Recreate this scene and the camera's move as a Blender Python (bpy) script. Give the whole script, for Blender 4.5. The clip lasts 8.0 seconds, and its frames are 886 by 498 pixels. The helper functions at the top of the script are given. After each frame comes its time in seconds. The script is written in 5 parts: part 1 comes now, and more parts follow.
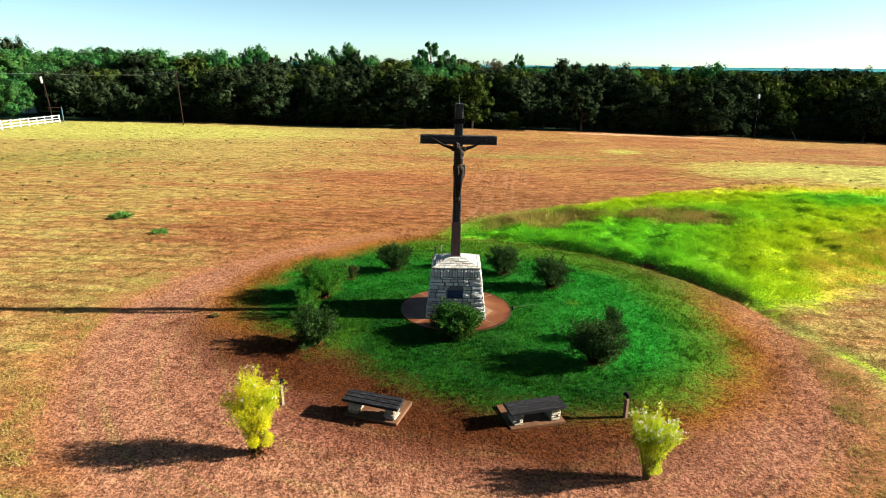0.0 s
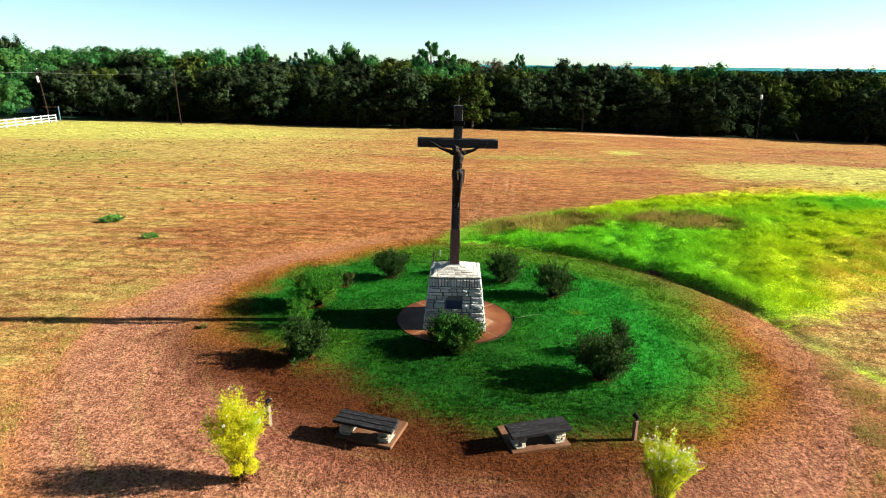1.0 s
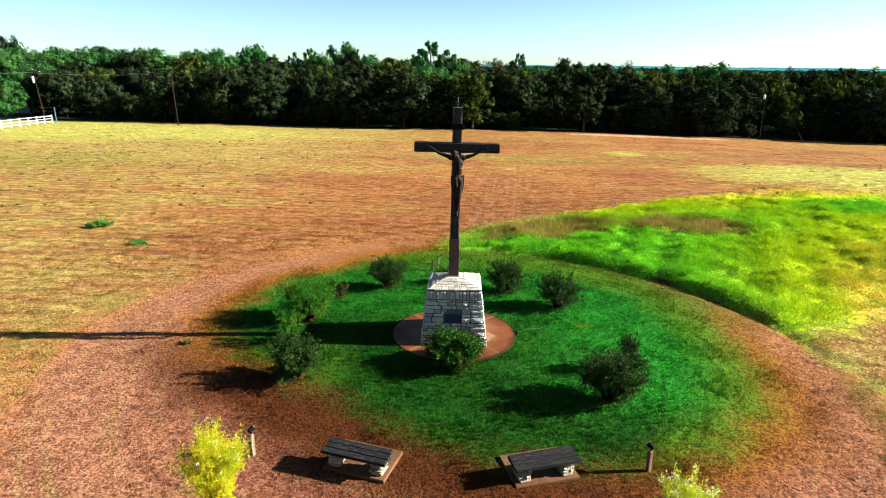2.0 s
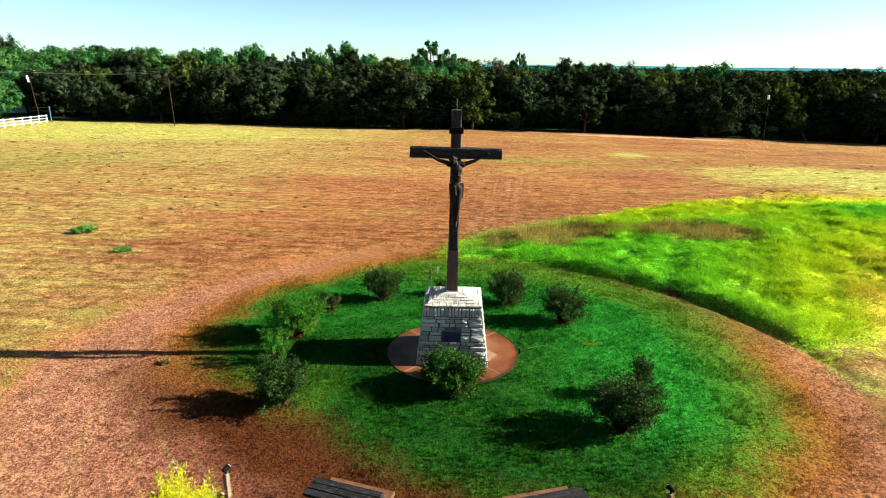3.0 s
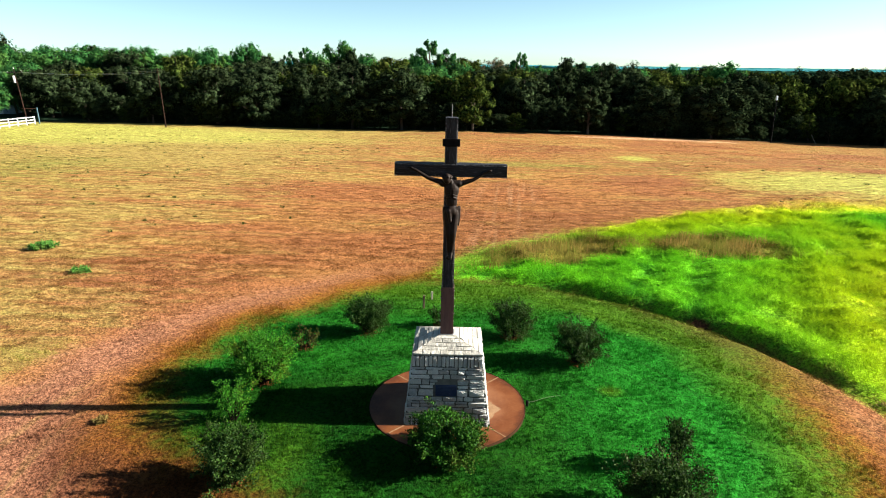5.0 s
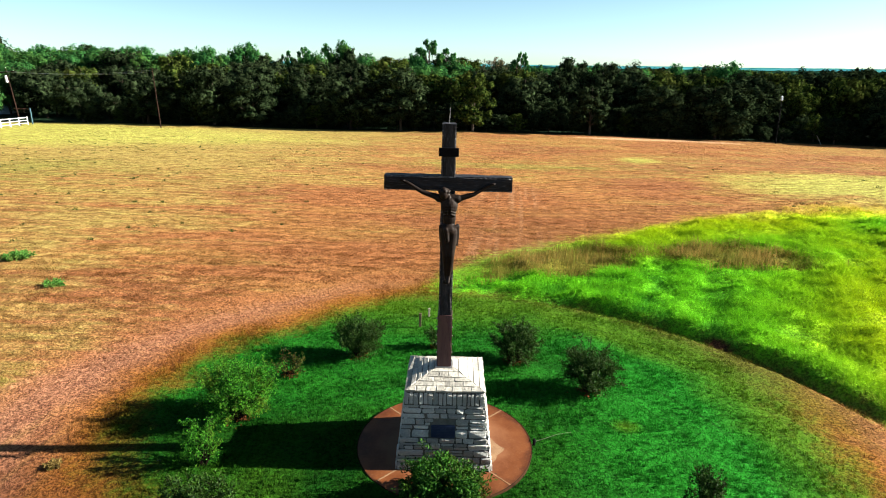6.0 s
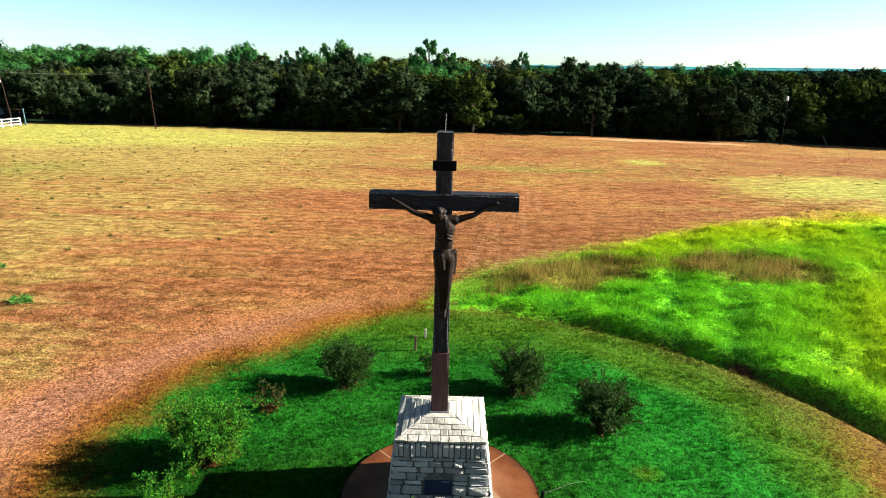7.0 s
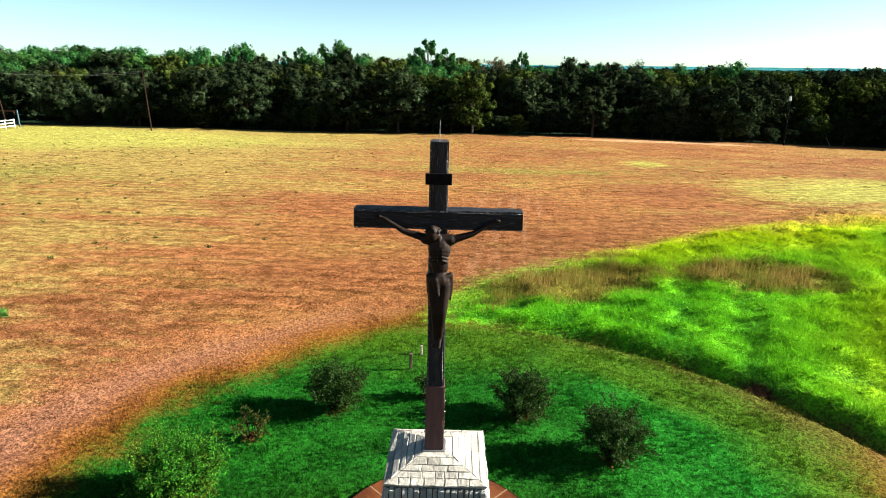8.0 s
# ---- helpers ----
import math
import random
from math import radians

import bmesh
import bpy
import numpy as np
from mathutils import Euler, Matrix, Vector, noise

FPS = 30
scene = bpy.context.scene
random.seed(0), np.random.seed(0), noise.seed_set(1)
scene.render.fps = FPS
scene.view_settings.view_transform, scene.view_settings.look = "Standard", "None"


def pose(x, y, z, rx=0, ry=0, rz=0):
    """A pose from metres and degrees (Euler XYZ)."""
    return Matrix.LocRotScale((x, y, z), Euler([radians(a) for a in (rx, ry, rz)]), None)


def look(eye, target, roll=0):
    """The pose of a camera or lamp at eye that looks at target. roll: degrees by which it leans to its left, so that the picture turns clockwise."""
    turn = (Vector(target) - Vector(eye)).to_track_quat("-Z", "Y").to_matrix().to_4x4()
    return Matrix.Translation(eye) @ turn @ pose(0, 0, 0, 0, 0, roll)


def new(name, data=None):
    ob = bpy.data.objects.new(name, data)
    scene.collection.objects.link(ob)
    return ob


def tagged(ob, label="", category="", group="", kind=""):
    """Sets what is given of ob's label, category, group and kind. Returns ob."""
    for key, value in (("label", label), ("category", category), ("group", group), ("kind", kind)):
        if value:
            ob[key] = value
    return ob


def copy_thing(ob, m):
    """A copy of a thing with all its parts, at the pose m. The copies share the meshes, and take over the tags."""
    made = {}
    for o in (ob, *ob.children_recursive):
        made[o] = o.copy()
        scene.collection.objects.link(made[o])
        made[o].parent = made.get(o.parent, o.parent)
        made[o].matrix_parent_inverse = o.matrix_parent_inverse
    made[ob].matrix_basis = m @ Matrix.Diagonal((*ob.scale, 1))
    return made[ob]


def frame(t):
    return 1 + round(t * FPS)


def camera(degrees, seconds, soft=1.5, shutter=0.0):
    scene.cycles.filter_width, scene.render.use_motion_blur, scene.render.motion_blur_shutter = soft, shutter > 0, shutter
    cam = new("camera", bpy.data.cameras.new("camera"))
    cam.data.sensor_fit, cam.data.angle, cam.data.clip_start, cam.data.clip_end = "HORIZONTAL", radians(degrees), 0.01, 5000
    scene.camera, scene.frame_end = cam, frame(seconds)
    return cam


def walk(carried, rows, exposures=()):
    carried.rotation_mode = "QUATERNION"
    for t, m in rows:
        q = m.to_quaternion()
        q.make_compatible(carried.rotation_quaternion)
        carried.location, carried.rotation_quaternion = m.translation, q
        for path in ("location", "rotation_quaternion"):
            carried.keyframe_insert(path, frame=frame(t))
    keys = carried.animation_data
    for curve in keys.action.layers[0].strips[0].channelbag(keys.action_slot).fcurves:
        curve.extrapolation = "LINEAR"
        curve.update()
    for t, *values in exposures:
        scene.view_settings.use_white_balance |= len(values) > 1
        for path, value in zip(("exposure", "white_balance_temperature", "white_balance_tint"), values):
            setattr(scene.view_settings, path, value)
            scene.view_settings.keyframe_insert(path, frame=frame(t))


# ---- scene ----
cam = camera(73.0, 8.0, soft=1.0)
PATH = [
    (0, (-0.038, -17.179, 7.321), (-0.077, -15.269, 6.729), 0.6),
    (0.5, (-0.02, -16.806, 7.34), (-0.06, -14.897, 6.746), 0.6),
    (1, (-0.01, -16.363, 7.32), (-0.049, -14.453, 6.727), 0.7),
    (1.5, (0.007, -15.894, 7.311), (-0.033, -13.984, 6.718), 0.6),
    (3, (0.044, -14.164, 7.287), (0.004, -12.255, 6.693), 0.7),
    (3.5, (0.076, -13.557, 7.257), (0.035, -11.648, 6.664), 0.6),
    (4, (0.093, -12.869, 7.244), (0.052, -10.96, 6.651), 0.7),
    (4.5, (0.116, -12.214, 7.233), (0.076, -10.304, 6.64), 0.7),
    (6, (0.157, -10.048, 7.203), (0.117, -8.138, 6.609), 0.7),
    (6.5, (0.182, -9.303, 7.179), (0.141, -7.393, 6.585), 0.7),
    (7, (0.198, -8.508, 7.178), (0.157, -6.599, 6.584), 0.7),
    (7.5, (0.218, -7.876, 7.182), (0.178, -5.967, 6.588), 0.7),
    (8, (0.244, -7.499, 7.177), (0.204, -5.589, 6.584), 0.6),
]
walk(cam, [(t, look(eye, target, roll)) for t, eye, target, roll in PATH], exposures=[(0, 2.44), (0.5, 2.50), (1.5, 2.52), (8, 2.52)])

# ---- light ----
SUN_EL, SUN_AZ = radians(23.5), radians(4.0)     # elevation; angle from +x towards +y
world = bpy.data.worlds.new("world")
scene.world = world
world.use_nodes = True
wn, wl = world.node_tree.nodes, world.node_tree.links
sky = wn.new("ShaderNodeTexSky")
sky.sky_type, sky.sun_disc = "NISHITA", False
sky.sun_elevation, sky.sun_rotation = SUN_EL, radians(90) - SUN_AZ
sky.air_density, sky.dust_density, sky.ozone_density = 0.5, 0.4, 0.4
wn["Background"].inputs["Strength"].default_value = 0.0360
tint = wn.new("ShaderNodeMix")                         # white balance of the sky: a little towards cyan
tint.data_type, tint.blend_type = "RGBA", "MULTIPLY"
tint.inputs["Factor"].default_value = 1.0
tint.inputs["B"].default_value = (0.90, 1.04, 0.93, 1)
wl.new(sky.outputs["Color"], tint.inputs["A"])
wl.new(tint.outputs["Result"], wn["Background"].inputs["Color"])
sun = new("sun", bpy.data.lights.new("sun", "SUN"))
sun.data.energy, sun.data.angle, sun.data.color = 5.0, radians(0.55), (1.0, 0.935, 0.82)
SUN_DIR = Vector((math.cos(SUN_EL) * math.cos(SUN_AZ), math.cos(SUN_EL) * math.sin(SUN_AZ), math.sin(SUN_EL)))
sun.matrix_world = look(SUN_DIR * 50, (0, 0, 0))


# ---- materials ----
def nodes_of(name):
    m = bpy.data.materials.new(name)
    m.use_nodes = True
    t = m.node_tree
    return m, t, t.nodes["Principled BSDF"]


def link(t, a, b):
    t.links.new(a, b)


def noise_node(t, scale, detail=4.0, rough=0.55, coord=None, stretch=(1, 1, 1)):
    n = t.nodes.new("ShaderNodeTexNoise")
    n.inputs["Scale"].default_value, n.inputs["Detail"].default_value, n.inputs["Roughness"].default_value = scale, detail, rough
    mp = t.nodes.new("ShaderNodeMapping")
    mp.inputs["Scale"].default_value = stretch
    if coord is None:
        coord = t.nodes.new("ShaderNodeTexCoord").outputs["Object"]
    link(t, coord, mp.inputs["Vector"])
    link(t, mp.outputs["Vector"], n.inputs["Vector"])
    return n.outputs["Fac"]


def ramp(t, fac, lo, hi, a=0.0, b=1.0):
    n = t.nodes.new("ShaderNodeMapRange")
    n.interpolation_type = "SMOOTHSTEP"
    for key, v in (("From Min", lo), ("From Max", hi), ("To Min", a), ("To Max", b)):
        n.inputs[key].default_value = v
    link(t, fac, n.inputs["Value"])
    return n.outputs["Result"]


def calc(t, op, a, b):
    n = t.nodes.new("ShaderNodeMath")
    n.operation = op
    for k, v in enumerate((a, b)):
        if isinstance(v, (int, float)):
            n.inputs[k].default_value = v
        else:
            link(t, v, n.inputs[k])
    return n.outputs[0]


def blend(t, fac, a, b, kind="MIX"):
    n = t.nodes.new("ShaderNodeMix")
    n.data_type, n.blend_type = "RGBA", kind
    for key, v in ((0, fac), (6, a), (7, b)):
        if isinstance(v, (int, float)):
            n.inputs[key].default_value = v
        elif isinstance(v, tuple):
            n.inputs[key].default_value = (*v, 1)
        else:
            link(t, v, n.inputs[key])
    return n.outputs[2]


def bump(t, bsdf, height, strength, dist):
    n = t.nodes.new("ShaderNodeBump")
    n.inputs["Strength"].default_value, n.inputs["Distance"].default_value = strength, dist
    link(t, height, n.inputs["Height"])
    link(t, n.outputs["Normal"], bsdf.inputs["Normal"])


def surface(name, a, b, c=None, scale=3.0, fine=30.0, rough=0.8, metal=0.0, relief=0.3, depth=0.01, stretch=(1, 1, 1), vary=0.0, shine=0.3):
    """Two colours mixed at a large scale, a third in fine specks, a fine relief; vary: brightness from object to object."""
    m, t, p = nodes_of(name)
    big, small = noise_node(t, scale, stretch=stretch), noise_node(t, fine, 6, 0.65, stretch=stretch)
    col = blend(t, ramp(t, big, 0.35, 0.65), a, b)
    col = blend(t, ramp(t, small, 0.5, 0.75), col, c or tuple(v * 0.6 for v in a))
    if vary:
        r = t.nodes.new("ShaderNodeObjectInfo").outputs["Random"]
        hs = t.nodes.new("ShaderNodeHueSaturation")
        link(t, ramp(t, r, 0, 1, 1 - vary, 1 + vary), hs.inputs["Value"])
        link(t, col, hs.inputs["Color"])
        col = hs.outputs["Color"]
    link(t, col, p.inputs["Base Color"])
    p.inputs["Roughness"].default_value, p.inputs["Metallic"].default_value = rough, metal
    p.inputs["Specular IOR Level"].default_value = shine
    if relief:
        bump(t, p, calc(t, "ADD", small, calc(t, "MULTIPLY", big, 1.5)), relief, depth)
    return m


def leafy(name, a, b, c, through_light=0.35, rough=0.55, patch=1.5, gloss=0.04):
    """Foliage: colour from leaf to leaf and from patch to patch, light coming through the blades."""
    m, t, p = nodes_of(name)
    isl = t.nodes.new("ShaderNodeNewGeometry").outputs["Random Per Island"]
    col = blend(t, ramp(t, isl, 0.1, 0.9), a, b)
    col = blend(t, calc(t, "MULTIPLY", ramp(t, noise_node(t, patch, 3), 0.45, 0.7), 0.8), col, c)
    link(t, col, p.inputs["Base Color"])
    p.inputs["Roughness"].default_value = rough
    p.inputs["Specular IOR Level"].default_value = gloss
    tr = t.nodes.new("ShaderNodeBsdfTranslucent")
    link(t, col, tr.inputs["Color"])
    mx = t.nodes.new("ShaderNodeMixShader")
    mx.inputs["Fac"].default_value = through_light
    link(t, p.outputs["BSDF"], mx.inputs[1])
    link(t, tr.outputs["BSDF"], mx.inputs[2])
    link(t, mx.outputs["Shader"], t.nodes["Material Output"].inputs["Surface"])
    return m


def ground_material(name, blades_too=False):
    """Bare ground and stubble; the blades that grow on it take the same colours, varied from blade to blade."""
    m, t, p = nodes_of(name)

    def field(key):
        n = t.nodes.new("ShaderNodeAttribute")
        n.attribute_name = key
        return n.outputs["Fac"]

    def centred(v, k):
        return calc(t, "MULTIPLY", calc(t, "SUBTRACT", v, 0.5), k)

    n_big, n_mid = noise_node(t, 0.09, 4), noise_node(t, 0.7, 5, 0.6)
    n_clump, n_fine = noise_node(t, 5.0, 5, 0.7), noise_node(t, 17.0, 4, 0.65)
    n_tuft = noise_node(t, 1.9, 5, 0.75)
    rows = noise_node(t, 1.0, 6, 0.72, stretch=(0.32, 3.0, 1))
    streak = noise_node(t, 0.16, 4, 0.6, stretch=(0.30, 1.3, 1))
    polar = t.nodes.new("ShaderNodeCombineXYZ")
    link(t, field("radius"), polar.inputs[0])
    link(t, field("turn"), polar.inputs[1])
    wheel = t.nodes.new("ShaderNodeCombineXYZ")
    link(t, field("rut"), wheel.inputs[0])
    link(t, field("radius"), wheel.inputs[1])
    arcs = noise_node(t, 1.0, 5, 0.65, polar.outputs[0], (2.6, 1.2, 1))
    rag = calc(t, "ADD", centred(n_mid, 1.7), centred(n_clump, 1.6))
    place = t.nodes.new("ShaderNodeTexCoord").outputs["Object"]
    xyz = t.nodes.new("ShaderNodeSeparateXYZ")
    link(t, place, xyz.inputs[0])
    line = calc(t, "ADD", calc(t, "MULTIPLY", xyz.outputs["Y"], 7.4), calc(t, "ADD", calc(t, "MULTIPLY", xyz.outputs["X"], 0.35), centred(n_mid, 13.0)))
    line = calc(t, "ADD", calc(t, "MULTIPLY", calc(t, "SINE", line, 0.0), 0.5), 0.5)
    cut = calc(t, "MULTIPLY", ramp(t, calc(t, "ADD", line, centred(rows, 1.8)), 0.55, 1.1), ramp(t, field("ring"), -0.4, -2.0))
    mottle = noise_node(t, 0.5, 6, 0.7, stretch=(0.6, 1.5, 1))
    # dry hay field: orange straw, pinkish soil, yellow-green growth
    col = blend(t, ramp(t, streak, 0.40, 0.62), (0.208, 0.088, 0.035), (0.220, 0.111, 0.038))
    col = blend(t, ramp(t, n_big, 0.45, 0.62, 0, 0.7), col, (0.1651, 0.068, 0.0301))
    yellow = calc(t, "ADD", field("yellow"), calc(t, "ADD", centred(streak, 1.0), calc(t, "ADD", centred(rows, 1.2), centred(mottle, 2.0))))
    col = blend(t, ramp(t, yellow, 0.10, 0.95), col, (0.2357, 0.1821, 0.0571))
    col = blend(t, ramp(t, calc(t, "ADD", field("sward"), calc(t, "ADD", centred(mottle, 1.8), centred(streak, 0.8))), 0.25, 1.1, 0, 0.85), col, (0.150, 0.152, 0.036))
    col = blend(t, ramp(t, calc(t, "ADD", field("lime"), calc(t, "ADD", centred(streak, 0.9), calc(t, "ADD", centred(rows, 0.5), centred(mottle, 1.0)))), 0.1, 0.75), col, (0.27, 0.275, 0.066))
    col = blend(t, ramp(t, rows, 0.54, 0.72, 0, 0.75), col, (0.0729, 0.033, 0.0097))
    col = blend(t, calc(t, "MULTIPLY", field("track"), ramp(t, noise_node(t, 1.0, 2, 0.5, wheel.outputs[0], (2.2, 0.05, 1)), 0.47, 0.62)), col, (0.27, 0.155, 0.085))
    col = blend(t, calc(t, "MULTIPLY", field("clay"), 0.65), col, (0.115, 0.046, 0.019))
    col = blend(t, ramp(t, calc(t, "ADD", field("path"), calc(t, "ADD", centred(streak, 0.8), centred(mottle, 1.0))), 0.35, 0.7), col, (0.37, 0.22, 0.13))
    col = blend(t, calc(t, "MULTIPLY", cut, 0.55), col, (0.0929, 0.0393, 0.0114))
    # worn ring round the lawn
    ring = ramp(t, calc(t, "ADD", field("ring"), rag), -0.8, 0.8)
    ring_col = blend(t, ramp(t, n_clump, 0.35, 0.7), (0.115, 0.041, 0.024), (0.15, 0.064, 0.039))
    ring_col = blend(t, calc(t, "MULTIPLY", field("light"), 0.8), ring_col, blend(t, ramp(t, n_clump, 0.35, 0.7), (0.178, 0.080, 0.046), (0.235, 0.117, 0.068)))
    ring_col = blend(t, ramp(t, arcs, 0.5, 0.7, 0, 0.6), ring_col, (0.1749, 0.1141, 0.0437))
    ring_col = blend(t, ramp(t, arcs, 0.5, 0.3, 0, 0.35), ring_col, (0.1069, 0.0413, 0.0204))
    ring_col = blend(t, ramp(t, calc(t, "ADD", field("olive"), calc(t, "ADD", centred(n_mid, 0.5), centred(arcs, 0.9))), 0.2, 0.9), ring_col, (0.037, 0.058, 0.0095))
    col = blend(t, ring, col, ring_col)
    # russet fringe, then the lawn
    edge = calc(t, "ADD", field("lawn"), rag)
    col = blend(t, ramp(t, calc(t, "ADD", edge, calc(t, "MULTIPLY", field("olive"), 0.6)), -2.0, -0.2, 0, 0.9), col, blend(t, field("olive"), (0.145, 0.055, 0.0065), (0.0536, 0.0643, 0.0079)))
    col = blend(t, calc(t, "MULTIPLY", ramp(t, edge, -2.9, -1.2), field("russet")), col, (0.040, 0.0122, 0.0037))
    lawn_col = blend(t, ramp(t, n_mid, 0.25, 0.8), (0.0026, 0.0315, 0.0024), (0.0105, 0.049, 0.0027))
    # brighter green towards the east and the back of the lawn
    lawn_col = blend(t, ramp(t, calc(t, "ADD", field("brighter_lawn"), centred(n_mid, 0.25)), 0.1, 0.9), lawn_col, (0.0100, 0.120, 0.0090))
    lawn_col = blend(t, ramp(t, calc(t, "ADD", field("worn"), centred(n_mid, 0.5)), 0.25, 0.85, 0, 0.8), lawn_col, (0.050, 0.102, 0.005))
    lawn_col = blend(t, ramp(t, n_fine, 0.5, 0.72, 0, 0.5), lawn_col, (0.0019, 0.0184, 0.0024))
    mown = noise_node(t, 1.0, 4, 0.6, polar.outputs[0], (5.5, 1.6, 1))
    lawn_col = blend(t, ramp(t, mown, 0.5, 0.68, 0, 0.5), lawn_col, (0.0043, 0.0257, 0.0021))
    col = blend(t, ramp(t, edge, -0.7, 0.9), col, lawn_col)
    # tall green growth and the seed heads in it
    tall_col = blend(t, ramp(t, calc(t, "ADD", field("gold"), centred(streak, 0.6)), 0.0, 0.85), (0.092, 0.325, 0.009), (0.285, 0.385, 0.006))
    tall_col = blend(t, ramp(t, calc(t, "ADD", field("gold"), centred(streak, 0.8)), 0.7, 1.3), tall_col, (0.32, 0.245, 0.024))
    tall_col = blend(t, ramp(t, rows, 0.5, 0.72, 0, 0.22), tall_col, (0.0059, 0.0777, 0.0049))
    # shade between the tussocks, put into the colour: darker where the humps are low
    tall_col = blend(t, calc(t, "MULTIPLY", field("hollow_shade"), 0.65), tall_col, blend(t, field("gold"), (0.008, 0.112, 0.010), (0.15, 0.27, 0.004)))
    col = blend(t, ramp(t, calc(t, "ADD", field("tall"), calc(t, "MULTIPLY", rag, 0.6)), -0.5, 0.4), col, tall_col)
    col = blend(t, ramp(t, calc(t, "ADD", field("reed"), rag), -0.3, 0.6), col, (0.0929, 0.0893, 0.0129))
    # from the woods on near-black green: shade under the trees put into the ground colour
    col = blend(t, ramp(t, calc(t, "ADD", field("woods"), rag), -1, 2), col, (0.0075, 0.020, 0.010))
    col = blend(t, ramp(t, calc(t, "ADD", field("soil"), centred(n_clump, 0.8)), 0.1, 0.5), col, (0.0607, 0.0257, 0.0129))
    if blades_too:
        v = t.nodes.new("ShaderNodeNewGeometry").outputs["Random Per Island"]
        v = calc(t, "ADD", calc(t, "MULTIPLY", v, 0.35), calc(t, "MULTIPLY", ramp(t, n_fine, 0.3, 0.7), 0.65))
        lo, hi = (0.50, 0.50, 0.48), (1.48, 1.46, 1.42)
    else:
        v, lo, hi = calc(t, "ADD", calc(t, "MULTIPLY", n_fine, 0.7), calc(t, "MULTIPLY", n_clump, 0.3)), (0.42, 0.40, 0.37), (1.55, 1.55, 1.52)
    grain = blend(t, ramp(t, v, 0.0, 1.0) if blades_too else ramp(t, v, 0.36, 0.64), lo, hi)
    col = blend(t, 1.0, col, grain, "MULTIPLY")
    tuft = blend(t, ramp(t, n_tuft, 0.38, 0.62), (0.68, 0.64, 0.58), (1.20, 1.20, 1.20))
    dry = calc(t, "MULTIPLY", ramp(t, field("ring"), 0.5, -2.0), ramp(t, field("tall"), 0.2, -0.6, 0.25, 1))
    col = blend(t, dry, col, blend(t, 1.0, col, tuft, "MULTIPLY"))
    link(t, col, p.inputs["Base Color"])
    p.inputs["Roughness"].default_value, p.inputs["Specular IOR Level"].default_value = 0.95, 0.03
    if not blades_too:
        h = calc(t, "ADD", n_clump, calc(t, "ADD", calc(t, "MULTIPLY", n_fine, 0.45), calc(t, "SUBTRACT", calc(t, "MULTIPLY", calc(t, "MULTIPLY", rows, ramp(t, field("ring"), 0.4, -1.0)), 1.6), calc(t, "MULTIPLY", cut, 0.35))))
        bump(t, p, h, 0.9, 0.10)
    else:
        tr = t.nodes.new("ShaderNodeBsdfTranslucent")
        link(t, col, tr.inputs["Color"])
        mx = t.nodes.new("ShaderNodeMixShader")
        mx.inputs["Fac"].default_value = 0.3
        link(t, p.outputs["BSDF"], mx.inputs[1])
        link(t, tr.outputs["BSDF"], mx.inputs[2])
        link(t, mx.outputs["Shader"], t.nodes["Material Output"].inputs["Surface"])
    return m


def pad_material():
    """Red-brown stained concrete, paler in an uneven belt round the pedestal, darker at the rim."""
    m, t, p = nodes_of("stained_concrete")
    at = t.nodes.new("ShaderNodeTexCoord").outputs["Object"]
    xyz = t.nodes.new("ShaderNodeSeparateXYZ")
    link(t, at, xyz.inputs[0])
    r = calc(t, "SQRT", calc(t, "ADD", calc(t, "POWER", xyz.outputs["X"], 2.0), calc(t, "POWER", xyz.outputs["Y"], 2.0)), 0.0)
    big, small = noise_node(t, 1.6, 4), noise_node(t, 28.0, 5, 0.65)
    uneven_r = calc(t, "ADD", r, calc(t, "MULTIPLY", calc(t, "SUBTRACT", big, 0.5), 0.9))
    col = blend(t, ramp(t, big, 0.35, 0.65), (0.105, 0.034, 0.010), (0.070, 0.019, 0.005))
    col = blend(t, ramp(t, uneven_r, 1.45, 0.85, 0, 0.8), col, (0.150, 0.066, 0.032))
    col = blend(t, ramp(t, uneven_r, 1.52, 1.75, 0, 0.7), col, (0.042, 0.012, 0.004))
    col = blend(t, ramp(t, small, 0.5, 0.75, 0, 0.4), col, (0.15, 0.07, 0.03))
    link(t, col, p.inputs["Base Color"])
    p.inputs["Roughness"].default_value, p.inputs["Specular IOR Level"].default_value = 0.55, 0.15
    bump(t, p, small, 0.15, 0.01)
    return m


M_ground = ground_material("ground_cover")
M_blade = ground_material("grass_blades", True)
M_reed = leafy("reed_blades", (0.125, 0.105, 0.022), (0.25, 0.165, 0.045), (0.075, 0.125, 0.010), 0.3, 0.8, 0.5)
M_verge = leafy("verge_blades", (0.22, 0.15, 0.034), (0.31, 0.23, 0.085), (0.15, 0.15, 0.020), 0.3, 0.8, 1.2)
M_bush = leafy("bush_leaves", (0.004, 0.018, 0.0025), (0.026, 0.058, 0.009), (0.0186, 0.0321, 0.0043), 0.2, 0.6, 1.5, 0.06)
M_bush_lime = leafy("light_bush_leaves", (0.003, 0.024, 0.003), (0.028, 0.095, 0.009), (0.036, 0.055, 0.007), 0.22, 0.6)
M_bush_young = leafy("young_bush_leaves", (0.005, 0.045, 0.004), (0.045, 0.185, 0.012), (0.090, 0.120, 0.010), 0.3, 0.6)
M_bush_red = leafy("reddish_bush_leaves", (0.016, 0.034, 0.005), (0.050, 0.042, 0.009), (0.014, 0.050, 0.006), 0.25, 0.5)
